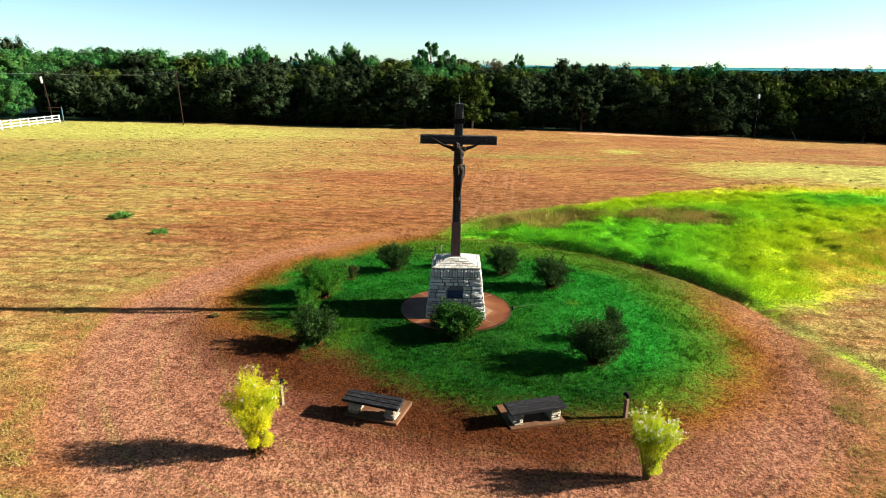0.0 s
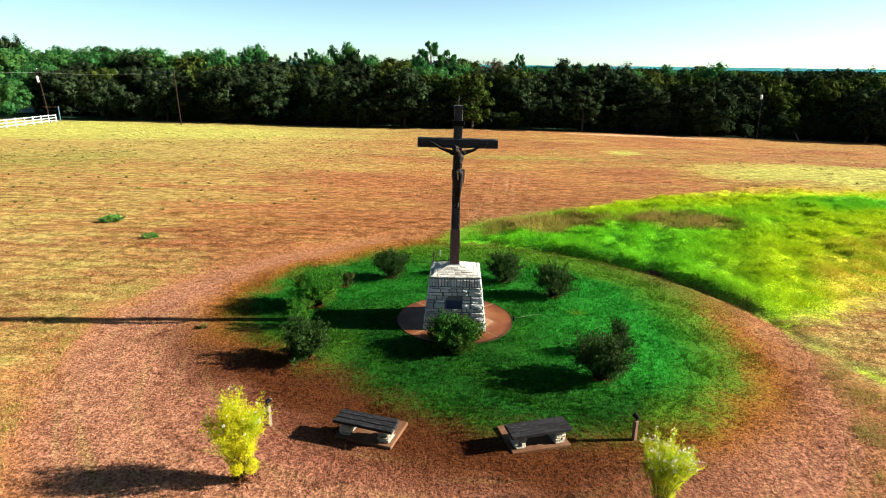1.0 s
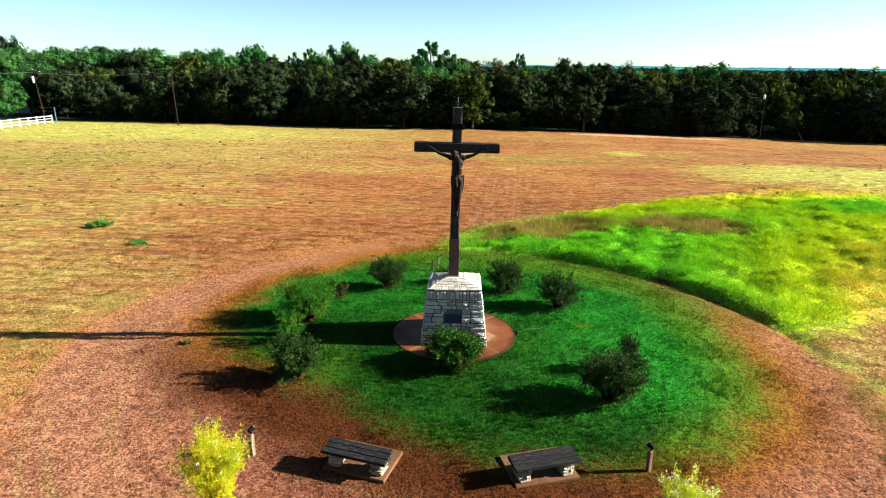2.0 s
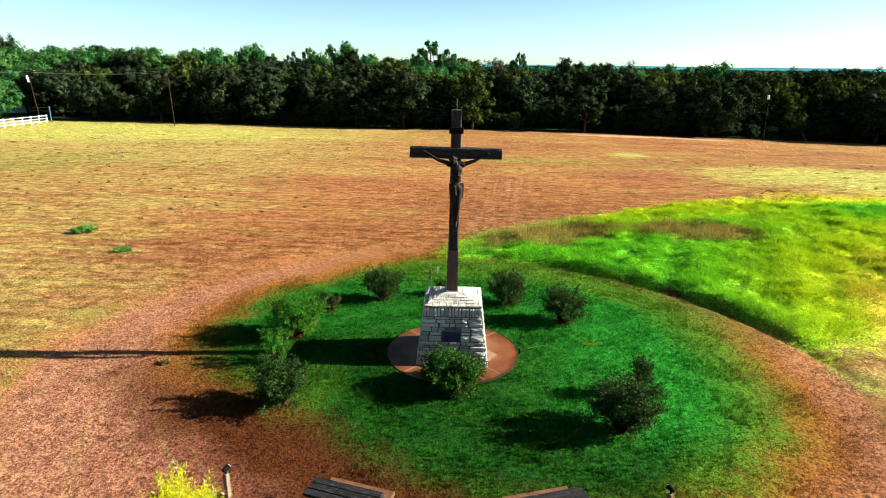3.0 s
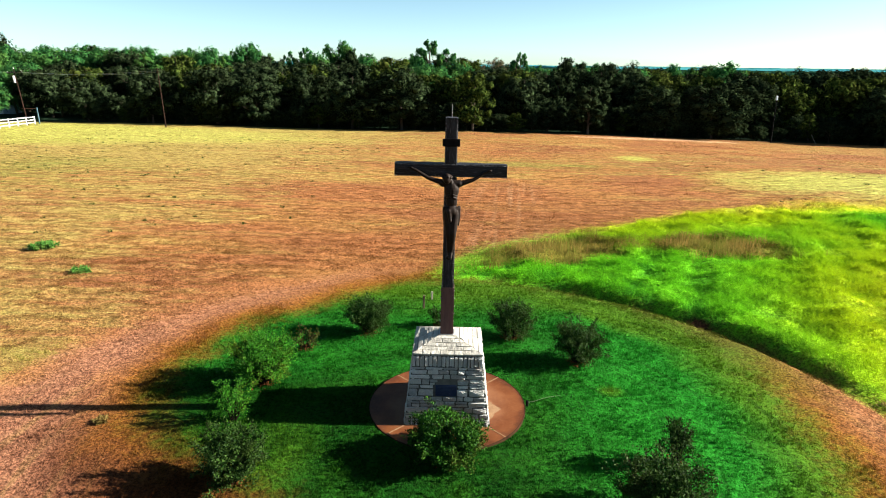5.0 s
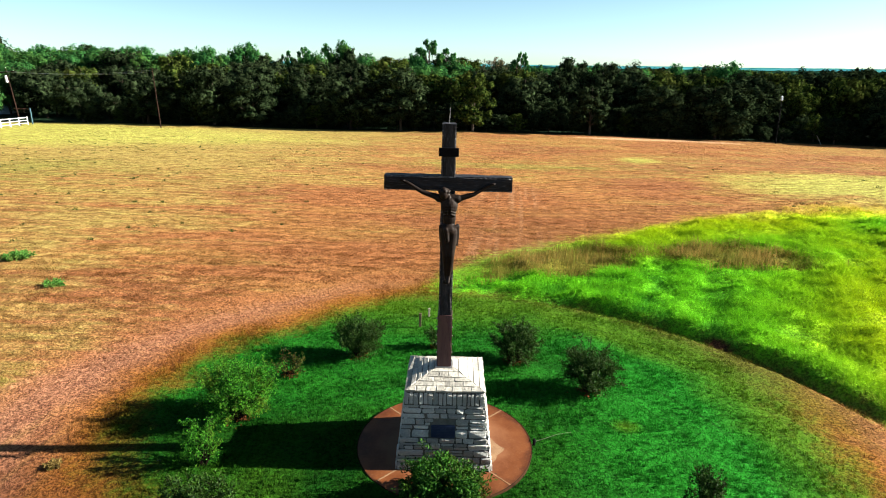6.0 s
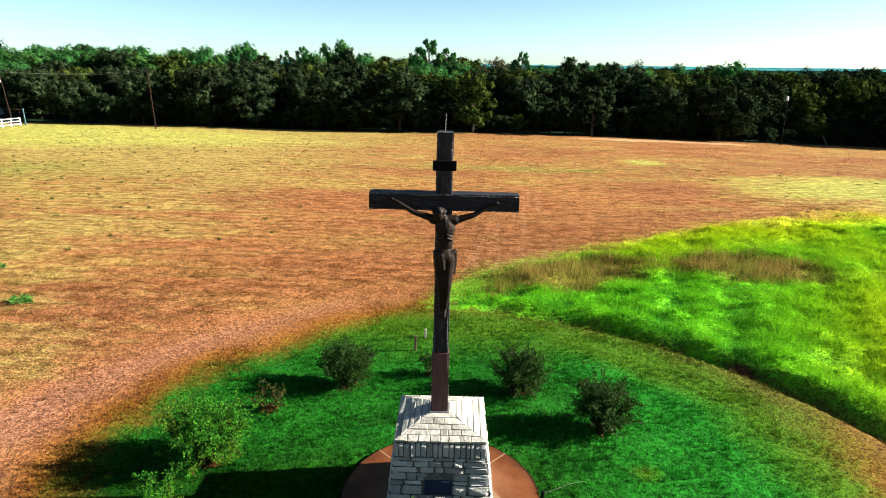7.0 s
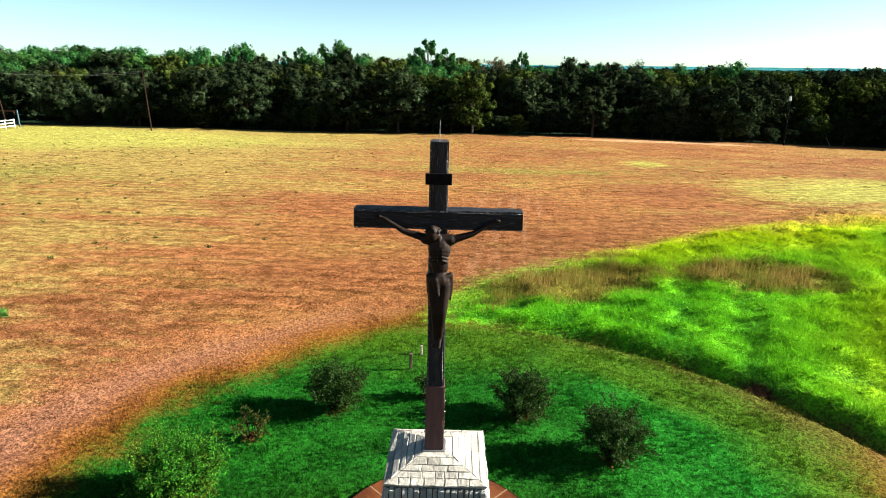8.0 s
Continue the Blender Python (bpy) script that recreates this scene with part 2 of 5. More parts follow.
M_litter = leafy("dead_leaves", (0.0714, 0.0229, 0.0071), (0.1071, 0.0393, 0.0129), (0.0429, 0.0179, 0.0071), 0.1, 0.8)
M_broom = leafy("broom_leaves", (0.34, 0.38, 0.010), (0.60, 0.52, 0.014), (0.17, 0.31, 0.012), 0.6, 0.6, 2.0)
M_weed = leafy("weed_leaves", (0.0357, 0.1286, 0.02), (0.0714, 0.1786, 0.0321), (0.1, 0.1429, 0.0286), 0.3, 0.7)
M_broom_green = leafy("green_broom_leaves", (0.19, 0.31, 0.012), (0.46, 0.44, 0.016), (0.13, 0.26, 0.012), 0.6, 0.6, 2.0)
M_straw = leafy("straw_leaves", (0.1143, 0.0786, 0.0214), (0.15, 0.1071, 0.0357), (0.0857, 0.0714, 0.0143), 0.3, 0.8)
M_petal = leafy("pale_petals", (0.55, 0.52, 0.46), (0.62, 0.60, 0.52), (0.50, 0.42, 0.42), 0.3, 0.7)
M_twig = surface("twig_bark", (0.0086, 0.0064, 0.0043), (0.0143, 0.0107, 0.0071), scale=8, rough=0.9, shine=0.03)
M_bark = surface("tree_bark", (0.0386, 0.0283, 0.0206), (0.0617, 0.0463, 0.0334), scale=2, fine=14, rough=0.95, relief=0.6, depth=0.03, stretch=(1, 1, 0.3))
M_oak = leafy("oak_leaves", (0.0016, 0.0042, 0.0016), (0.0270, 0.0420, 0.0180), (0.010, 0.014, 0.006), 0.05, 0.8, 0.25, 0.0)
M_elm = leafy("elm_leaves", (0.003, 0.009, 0.002), (0.050, 0.074, 0.014), (0.036, 0.042, 0.009), 0.08, 0.8, 0.25, 0.0)
M_fresh = leafy("fresh_leaves", (0.009, 0.050, 0.016), (0.034, 0.110, 0.026), (0.056, 0.085, 0.012), 0.25, 0.8, 0.12, 0.0)
M_dry = leafy("dry_leaves", (0.06, 0.05, 0.03), (0.10, 0.08, 0.045), (0.05, 0.055, 0.02), 0.15, 0.8, 0.25, 0.0)
M_stone = surface("limestone", (0.40, 0.41, 0.395), (0.53, 0.52, 0.48), (0.24, 0.245, 0.24), scale=7, fine=34, rough=0.9, relief=1.0, depth=0.03, vary=0.28, shine=0.1)
M_fieldstone = surface("tan_fieldstone", (0.20, 0.17, 0.125), (0.27, 0.24, 0.185), (0.0929, 0.0714, 0.05), scale=7, fine=30, rough=0.9, relief=0.7, depth=0.02, vary=0.3, shine=0.1)
M_capstone = surface("pale_capstone", (0.2571, 0.2464, 0.2179), (0.3143, 0.3036, 0.2643), (0.1429, 0.1321, 0.1143), scale=9, fine=26, rough=0.9, relief=0.9, depth=0.02, vary=0.25, shine=0.1)
M_bed = surface("pale_mortar", (0.1857, 0.1714, 0.1429), (0.2357, 0.2143, 0.1786), scale=8, rough=0.95, shine=0.1)
M_mortar = surface("mortar", (0.075, 0.07, 0.06), (0.11, 0.10, 0.085), scale=9, rough=0.95)
M_pad = pad_material()
M_patch = surface("pale_concrete", (0.1429, 0.0821, 0.0443), (0.1857, 0.1143, 0.0643), (0.0929, 0.0429, 0.0214), scale=4, fine=40, rough=0.85, relief=0.15, shine=0.1)
M_kerb = surface("kerb_mortar", (0.0286, 0.0143, 0.0071), (0.0186, 0.0093, 0.005), scale=5, rough=0.9, shine=0.03)
M_timber = surface("black_timber", (0.0065, 0.0070, 0.0085), (0.017, 0.018, 0.022), (0.060, 0.060, 0.068), scale=2.2, fine=14, rough=0.6, relief=0.6, depth=0.015, stretch=(5, 5, 0.5), shine=0.15)
M_timber_x = surface("black_timber_beam", (0.0045, 0.0050, 0.0062), (0.012, 0.013, 0.017), (0.045, 0.046, 0.054), scale=1.8, fine=14, rough=0.6, relief=0.6, depth=0.015, stretch=(0.5, 5, 5), shine=0.15)
M_worn = surface("worn_timber_edge", (0.014, 0.014, 0.016), (0.060, 0.059, 0.062), (0.34, 0.33, 0.33), scale=5, fine=20, rough=0.7, relief=0.5, depth=0.012, shine=0.1)
M_sleeve = surface("red_brown_timber", (0.0607, 0.0286, 0.03), (0.0857, 0.0414, 0.0371), (0.0321, 0.0143, 0.0157), scale=3, fine=14, rough=0.6, relief=0.3, stretch=(4, 4, 0.5))
M_bronze = surface("dark_bronze", (0.0055, 0.0034, 0.0026), (0.012, 0.0068, 0.0047), (0.0035, 0.0023, 0.002), scale=6, fine=24, rough=0.55, metal=0.0, relief=0.3, depth=0.015, shine=0.12)
M_plaque = surface("dark_blue_plaque", (0.010, 0.018, 0.050), (0.015, 0.025, 0.062), scale=10, rough=0.4, metal=0.2, relief=0.05)
M_letter = surface("plaque_bars", (0.020, 0.028, 0.060), (0.026, 0.034, 0.070), scale=10, rough=0.45, metal=0.3, relief=0)
M_plank = surface("weathered_plank", (0.0035, 0.0034, 0.0038), (0.0095, 0.0092, 0.0102), (0.060, 0.058, 0.062), scale=3, fine=18, rough=0.7, relief=0.5, stretch=(0.5, 6, 6), shine=0.08)
M_slab = surface("bench_slab", (0.0714, 0.0321, 0.0143), (0.1, 0.05, 0.0257), (0.0393, 0.0171, 0.0086), scale=2.5, fine=26, rough=0.85, shine=0.1)
M_post = surface("post_wood", (0.085, 0.038, 0.022), (0.13, 0.062, 0.038), (0.045, 0.02, 0.012), scale=5, fine=22, rough=0.85, stretch=(4, 4, 0.6))
M_marker = surface("grey_brown_post", (0.050, 0.036, 0.020), (0.085, 0.062, 0.036), (0.03, 0.02, 0.012), scale=5, fine=22, rough=0.85, stretch=(4, 4, 0.6))
M_pale_post = surface("pale_post", (0.1857, 0.1679, 0.1357), (0.2286, 0.2071, 0.1679), scale=6, rough=0.8)
M_tan_post = surface("tan_post", (0.105, 0.075, 0.050), (0.15, 0.115, 0.08), (0.06, 0.04, 0.025), scale=5, fine=22, rough=0.85, stretch=(4, 4, 0.6))
M_black = surface("black_metal", (0.0029, 0.0029, 0.0036), (0.0043, 0.0043, 0.005), scale=9, rough=0.6, relief=0, shine=0.04)
M_steel = surface("grey_steel", (0.216, 0.2232, 0.2304), (0.2592, 0.2592, 0.2592), scale=9, rough=0.4, metal=0.8, relief=0)
M_glass = surface("lamp_glass", (0.495, 0.558, 0.594), (0.54, 0.594, 0.63), scale=6, rough=0.15, relief=0)
M_white = surface("white_paint", (0.52, 0.533, 0.533), (0.442, 0.455, 0.455), scale=2, fine=12, rough=0.6, relief=0.1)
M_bluegrey = surface("pale_blue_steel", (0.0357, 0.0786, 0.1), (0.05, 0.0964, 0.1179), scale=2, rough=0.5)
M_pole = surface("pole_wood", (0.0157, 0.0086, 0.0064), (0.0243, 0.0136, 0.01), scale=2, fine=14, rough=0.9, stretch=(3, 3, 0.4), shine=0.05)
M_wire = surface("wire", (0.26, 0.27, 0.27), (0.32, 0.33, 0.33), scale=1, rough=0.5, relief=0)
M_hose = surface("pale_hose", (0.05, 0.0786, 0.0357), (0.0714, 0.1, 0.05), scale=8, rough=0.6, relief=0)
M_shed = surface("blue_shed_boards", (0.1543, 0.216, 0.2571), (0.1851, 0.2469, 0.2829), scale=2, fine=10, rough=0.7)
M_roof = surface("shed_roof", (0.1749, 0.1697, 0.1646), (0.216, 0.2109, 0.2057), scale=3, rough=0.6)
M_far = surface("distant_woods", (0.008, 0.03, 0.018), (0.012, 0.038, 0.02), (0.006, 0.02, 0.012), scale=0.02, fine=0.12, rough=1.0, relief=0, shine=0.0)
# aerial haze of the far ridge, put straight into its blue-green base colour
M_farther = surface("haze_tinted_ridge", (0.027, 0.135, 0.153), (0.0315, 0.144, 0.1575), (0.0198, 0.108, 0.117), scale=0.006, fine=0.03, rough=1.0, relief=0, shine=0.0)


# ---- builders ----
def mesh_ob(name, bm, material, smooth=False):
    me = bpy.data.meshes.new(name)
    bm.to_mesh(me)
    bm.free()
    me.materials.append(material)
    if smooth:
        me.shade_smooth()
    return new(name, me)


def part(name, bm, material, parent, label="", smooth=False):
    ob = mesh_ob(name, bm, material, smooth)
    ob.parent = parent
    return tagged(ob, label)


def soup(name, verts, faces, material, parent=None, label=""):
    """A mesh from arrays: verts (n, 3), faces (k, 3 or 4)."""
    me = bpy.data.meshes.new(name)
    k, w = faces.shape
    me.vertices.add(len(verts))
    me.vertices.foreach_set("co", np.ascontiguousarray(verts, np.float32).ravel())
    me.loops.add(k * w)
    me.loops.foreach_set("vertex_index", np.ascontiguousarray(faces, np.int32).ravel())
    me.polygons.add(k)
    me.polygons.foreach_set("loop_start", np.arange(0, k * w, w, dtype=np.int32))
    me.update(calc_edges=True)
    me.materials.append(material)
    ob = new(name, me)
    ob.parent = parent
    return tagged(ob, label)


def thing(name, label, category, m=None, group="", kind=""):
    ob = new(name)
    ob.empty_display_size = 0.2
    if m is not None:
        ob.matrix_basis = m
    return tagged(ob, label, category, group, kind)


def box(bm, x0, x1, y0, y1, z0, z1, bevel=0.0, jitter=0.0, m=None):
    vs = bmesh.ops.create_cube(bm, size=1.0)["verts"]
    for v in vs:
        v.co = Vector(((x0 + x1) / 2 + v.co.x * (x1 - x0), (y0 + y1) / 2 + v.co.y * (y1 - y0), (z0 + z1) / 2 + v.co.z * (z1 - z0)))
        if jitter:
            v.co += Vector([random.uniform(-jitter, jitter) for _ in range(3)])
    if bevel:
        r = bmesh.ops.bevel(bm, geom=list({e for v in vs for e in v.link_edges}), offset=bevel, segments=1, affect="EDGES", profile=0.7)
        vs = list({v for f in r["faces"] for v in f.verts} | {v for v in vs if v.is_valid})
    if m is not None:
        bmesh.ops.transform(bm, matrix=m, verts=vs)
    return vs


def tube(bm, points, radii, sides=6):
    """A tapered tube along points."""
    rings = []
    pts = [Vector(p) for p in points]
    for k, p in enumerate(pts):
        d = (pts[min(k + 1, len(pts) - 1)] - pts[max(k - 1, 0)]).normalized()
        a = d.cross(Vector((0.31, 0.77, 0.55))).normalized()
        b = d.cross(a)
        rings.append([bm.verts.new(p + radii[k] * (math.cos(s) * a + math.sin(s) * b)) for s in [2 * math.pi * q / sides for q in range(sides)]])
    for r0, r1 in zip(rings, rings[1:]):
        for q in range(sides):
            bm.faces.new((r0[q], r0[(q + 1) % sides], r1[(q + 1) % sides], r1[q]))
    bm.faces.new(rings[0][::-1])
    bm.faces.new(rings[-1])


# ---- the lie of the land ----
def lumps(x, y, s, seed):
    """A cheap, smooth, uneven field from 0 to 1 for thinning grass."""
    r = np.random.default_rng(seed)
    v = np.zeros_like(x)
    for k in range(6):
        a, f, ph = r.uniform(0, 6.28), s * r.uniform(0.5, 1.8), r.uniform(0, 6.28)
        v += np.sin((np.cos(a) * x + np.sin(a) * y) * f + ph)
    return np.clip(0.5 + v / 6, 0, 1)


def hump(x, y):
    """The tussocks of the tall growth, longer from west to east."""
    return 0.65 * lumps(x * 0.6, y * 1.1, 4.2, 32) + 0.35 * lumps(x * 0.8, y * 1.2, 8.0, 33)


def land(x, y):
    """Height of the ground: level round the monument, falling away to the woods and to the east."""
    x, y = np.asarray(x, float), np.asarray(y, float)
    ye = np.where(y > 85, 85 + 25 * (1 - np.exp(-np.maximum(y - 85, 0) / 40)), y)
    ye = np.maximum(ye, -40)
    z = -0.037 * ((ye + np.sqrt(ye * ye + 9)) / 2 - 1.5) - 0.010 * np.clip(x, -75, 75)
    east = np.clip(x - 26, 0, 110)
    z = z - 0.024 * east * east / (east + 12) * np.clip((y - 15) / 45, 0, 1)
    # the ditch along the edge of the mown ring
    d = np.hypot(x + 0.3, y + 1.2) - 10.28
    a = np.arctan2(y + 1.2, x + 0.3)
    on = np.clip((a - 0.0) / 0.35, 0, 1) * np.clip((1.5 - a) / 0.5, 0, 1)
    z = z - 0.21 * on * np.exp(-(d / 0.22) ** 2)
    # hummocks under the tall growth east of the ring
    hum = np.clip((np.hypot(x + 0.3, y + 1.2) - 10.34) / (0.38 + 0.3 * np.clip((a - 0.55) / 0.3, 0, 1)), 0, 1) * np.clip((13.2 + 0.72 * x - y) / 2, 0, 1) * np.clip((y + 4.6 - 0.58 * x) / 3, 0, 1) * np.clip((x + 0.4) / 3.0, 0, 1)
    z = z + hum * (0.02 + 0.18 * lumps(x * 0.6, y * 1.2, 2.0, 31) ** 1.3 + 0.28 * hump(x, y) ** 1.5)
    far = np.clip((np.hypot(x, y) - 12) / 20, 0, 1)
    return z + far * 0.10 * np.sin(x * 0.11 + 0.6) * np.sin(y * 0.083 + 1.1)


def gz(x, y):
    return float(land(x, y))


def covers(x, y):
    """What grows where: signed distances (metres, inside above 0) and weights."""
    ang = np.arctan2(y - 1.9, x - 0.4)
    lawn = 6.95 + 1.8 * np.exp(-((ang + 0.78) / 0.6) ** 2) + 0.15 * np.sin(3 * ang) - 0.8 * np.exp(-((ang - 2.45) / 0.4) ** 2) + 0.4 * np.exp(-((ang - 1.6) / 0.4) ** 2) + 0.5 * np.exp(-((ang + 2.85) / 0.3) ** 2) - 0.75 * np.exp(-((ang + 2.15) / 0.4) ** 2) - np.hypot(x - 0.4, y - 1.9)
    dr = np.hypot(x + 0.3, y + 1.2)
    a2 = np.arctan2(y + 1.2, x + 0.3)
    ring = 9.75 + 1.5 * np.exp(-((a2 - 1.68) / 0.42) ** 2) - dr
    olive = np.clip((a2 - 0.12) / 0.4, 0, 1) * np.clip((1.75 - a2) / 0.4, 0, 1)
    russet = np.clip(1.1 - 1.2 * olive, 0, 1) * np.clip((1.0 - y) / 4.6, 0.06, 1) * (1 - 0.92 * np.clip((x - 2.5) / 3.5, 0, 1))
    far_edge = np.where(x < 14, np.minimum(10.6 + 1.6 * x, 11.3 + 0.79 * x), 22.36 + np.clip(0.42 * (x - 14), 0, 4.0))
    south = -5.2 + 0.58 * x
    tall = np.minimum(np.minimum(dr - 10.45, (far_edge - y) * 0.24), (y - south) * 0.45)
    tall = np.minimum(tall, (x - 0.15) * 0.5)
    u = np.clip(((x - 10.0) * 1.0 - (y + 0.3) * 3.6) / (1.0 ** 2 + 3.6 ** 2), 0, 1)
    verge = np.hypot(x - 10.0 - 1.0 * u, y + 0.3 + 3.6 * u)
    strip = -0.3 + 0.9 * (lumps(x, y, 3.4, 61) - 0.55) - np.hypot(x - 10.0 - 1.0 * u, y + 0.3 + 3.6 * u)
    tall = np.maximum(tall, strip)
    reed = np.maximum(1 - np.hypot((x - 4.5) / 3.7, (y - 12.6 - 0.42 * (x - 4.5)) / 1.8), 1 - np.hypot((x - 11.6) / 3.4, (y - 14.0) / 2.0)) * 1.6
    gold = np.clip(1 - (y - south) / 10, 0, 1) * np.clip((x - 8) / 6, 0, 1) + 0.54 * np.clip((x - 6) / 12, 0, 1) - 0.05
    gold = gold + 0.75 * np.clip((y - far_edge + 6) / 6, 0, 1.2) * np.clip((x - 2) / 6, 0, 1)
    gold = gold - 0.7 * np.clip(1.2 - np.hypot((x - 27) / 9, (y - 21) / 3.2), 0, 1)
    lime = 1.3 - np.hypot((x - 35) / 16, (y - 34.5) / 9.6)
    lime = np.maximum(lime, 0.95 - np.hypot((x - 18.7) / 3.6, (y - 51.5) / 3.0))
    lime = np.maximum(lime, 1.35 - np.hypot((x + 62) / 42, (y - 66) / 16))
    yellow = 0.78 * np.clip((4 - x) / 30, 0, 1) * np.clip((y - 12) / 24, 0, 1) + 0.30 * np.clip((y - 26) / 20, 0, 1)
    yellow = np.maximum(yellow, 0.62 * np.clip((-x - 5) / 12, 0, 1) * np.clip((y - 2) / 4, 0, 1))
    west = np.clip((dr - 9.4) / 1.6, 0, 1) * np.clip(-x / 4, 0, 1) * np.clip((9 + 0.75 * np.clip(-x - 9, 0, 20) - y) / 5, 0, 1)
    east = np.clip((dr - 9.8) / 1.5, 0, 1) * np.clip(x / 4, 0, 1) * np.clip((9 - y) / 5, 0, 1)
    yellow = np.maximum(yellow, np.maximum(0.56 * west, 0.60 * east))
    sward = np.clip(0.98 - np.hypot((x + 34) / 20, (y - 33) / 15), 0, 1)
    sward = np.maximum(sward, 0.3 * west)
    sward = np.maximum(sward, 0.85 - np.hypot((x - 6) / 30, (y - 44) / 9))
    sward = np.maximum(sward, 1.15 - verge / 0.75)
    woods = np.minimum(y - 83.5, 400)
    worn = 0.55 * np.exp(-(((x + 3.8) / 2.4) ** 2 + ((y + 2.0) / 2.0) ** 2)) + 0.72 * np.clip((y - 3.4) / 4, 0, 1) + 0.38 * np.clip((x - 3) / 5, 0, 1)
    brighter_lawn = np.maximum(np.clip((x - 0.5) / 4.5, 0, 1) * np.clip((y + 5.5) / 3, 0, 1), 0.5 * np.clip((y + 0.5) / 2.5, 0, 1))
    soil = 0.9 - np.hypot((dr - 10.4) / 0.32, (a2 - 0.70) / 0.075)
    soil = np.maximum(soil, 0.7 - np.hypot((x - 6.2) / 0.2, (y - 2.7) / 0.12))
    soil = np.maximum(soil, 0.8 - np.hypot((x - 3.62) / 0.16, (y - 5.5) / 0.12))
    worn = worn + 0.7 * np.exp(-((x - 3.8) / 0.4) ** 2 - ((y - 0.95) / 0.3) ** 2)
    worn = worn + 0.75 * np.clip((2.2 - lawn) / 2.2, 0, 1) * np.clip((x - 2.5) / 2, 0, 1)
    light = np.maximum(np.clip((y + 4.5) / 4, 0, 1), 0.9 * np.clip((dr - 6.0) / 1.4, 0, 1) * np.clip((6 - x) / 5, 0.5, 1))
    rut = x - 0.10 * y
    track = np.exp(-((rut - 0.9) / 2.3) ** 4) * np.clip((y - 11) / 4, 0, 1) * np.clip((36 - y) / 10, 0, 1) * 0.65
    clay = np.exp(-((x - 5) / 8) ** 2 - ((y - 18) / 7) ** 2)
    path = np.exp(-((y - 79.0) / 2.6) ** 2) * np.clip((x - 12) / 10, 0, 1) * np.clip((46 - x) / 8, 0, 1)
    turn = np.arctan2(x + 0.3, y + 1.2)
    # weight of the painted shade, highest in the dips between tussocks
    hollow_shade = np.clip(1.55 - 2.6 * hump(x, y), 0, 1)
    return dict(lawn=np.clip(lawn, -4, 4), ring=np.clip(ring, -4, 4), olive=olive, russet=russet, tall=np.clip(tall, -4, 4),
                reed=np.clip(reed, -4, 4), gold=gold, lime=np.clip(lime, 0, 1), yellow=yellow, woods=np.clip(woods, -4, 4), worn=worn, light=light, soil=np.clip(soil, -1, 1), brighter_lawn=brighter_lawn, track=track, clay=clay, path=path, hollow_shade=hollow_shade, rut=rut, sward=np.clip(sward, 0, 1), radius=dr, turn=turn)


def axis(lo, hi, step, grow, end):
    """Grid lines: even from lo to hi, then ever wider out to end on both sides."""
    mid = list(np.arange(lo, hi + step / 2, step))
    up, s = [], step
    while (up[-1] if up else hi) < end:
        s *= grow
        up.append((up[-1] if up else hi) + s)
    down, s = [], step
    while (down[-1] if down else lo) > -end:
        s *= grow
        down.append((down[-1] if down else lo) - s)
    return np.array(down[::-1] + mid + up)


def build_ground():
    xs, ys = axis(-17, 20, 0.2, 1.06, 4800), axis(-14, 22, 0.2, 1.05, 4800)
    X, Y = np.meshgrid(xs, ys)
    Z = land(X, Y)
    Z = Z + np.where(np.hypot(X, Y) < 40, 0.018 * np.sin(X * 2.3 + 1.7 * np.sin(Y * 1.1)) * np.sin(Y * 2.9 + np.sin(X * 0.9)), 0)
    n, k = X.shape
    idx = np.arange(n * k).reshape(n, k)
    faces = np.stack([idx[:-1, :-1], idx[:-1, 1:], idx[1:, 1:], idx[1:, :-1]], -1).reshape(-1, 4)
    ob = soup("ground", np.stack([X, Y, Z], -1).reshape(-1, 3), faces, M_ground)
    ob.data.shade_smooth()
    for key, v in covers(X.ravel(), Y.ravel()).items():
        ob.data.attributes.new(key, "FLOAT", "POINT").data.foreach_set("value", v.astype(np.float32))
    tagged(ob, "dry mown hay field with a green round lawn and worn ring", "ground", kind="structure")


build_ground()
rng = np.random.default_rng(7)


# ---- grass ----
def blades(name, x, y, height, width, material, lean=0.5, sink=0.01):
    n = len(x)
    z = land(x, y) - sink
    a = rng.uniform(0, 2 * np.pi, n)
    side = np.stack([np.cos(a), np.sin(a), np.zeros(n)], -1) * width[:, None] / 2
    b = rng.uniform(0, 2 * np.pi, n)
    off = np.stack([np.cos(b), np.sin(b), np.zeros(n)], -1) * (height * lean * rng.uniform(0, 1, n))[:, None]
    base = np.stack([x, y, z], -1)
    tip = base + off + np.stack([np.zeros(n), np.zeros(n), height], -1)
    v = np.stack([base - side, base + side, tip], 1).reshape(-1, 3)
    ob = soup(name, v, np.arange(3 * n).reshape(-1, 3), material)
    if material is M_blade:
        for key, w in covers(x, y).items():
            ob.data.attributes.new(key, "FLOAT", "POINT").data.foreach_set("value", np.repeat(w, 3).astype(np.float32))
    return ob


def scatter(n, x0, x1, y0, y1):
    return rng.uniform(x0, x1, n), rng.uniform(y0, y1, n)


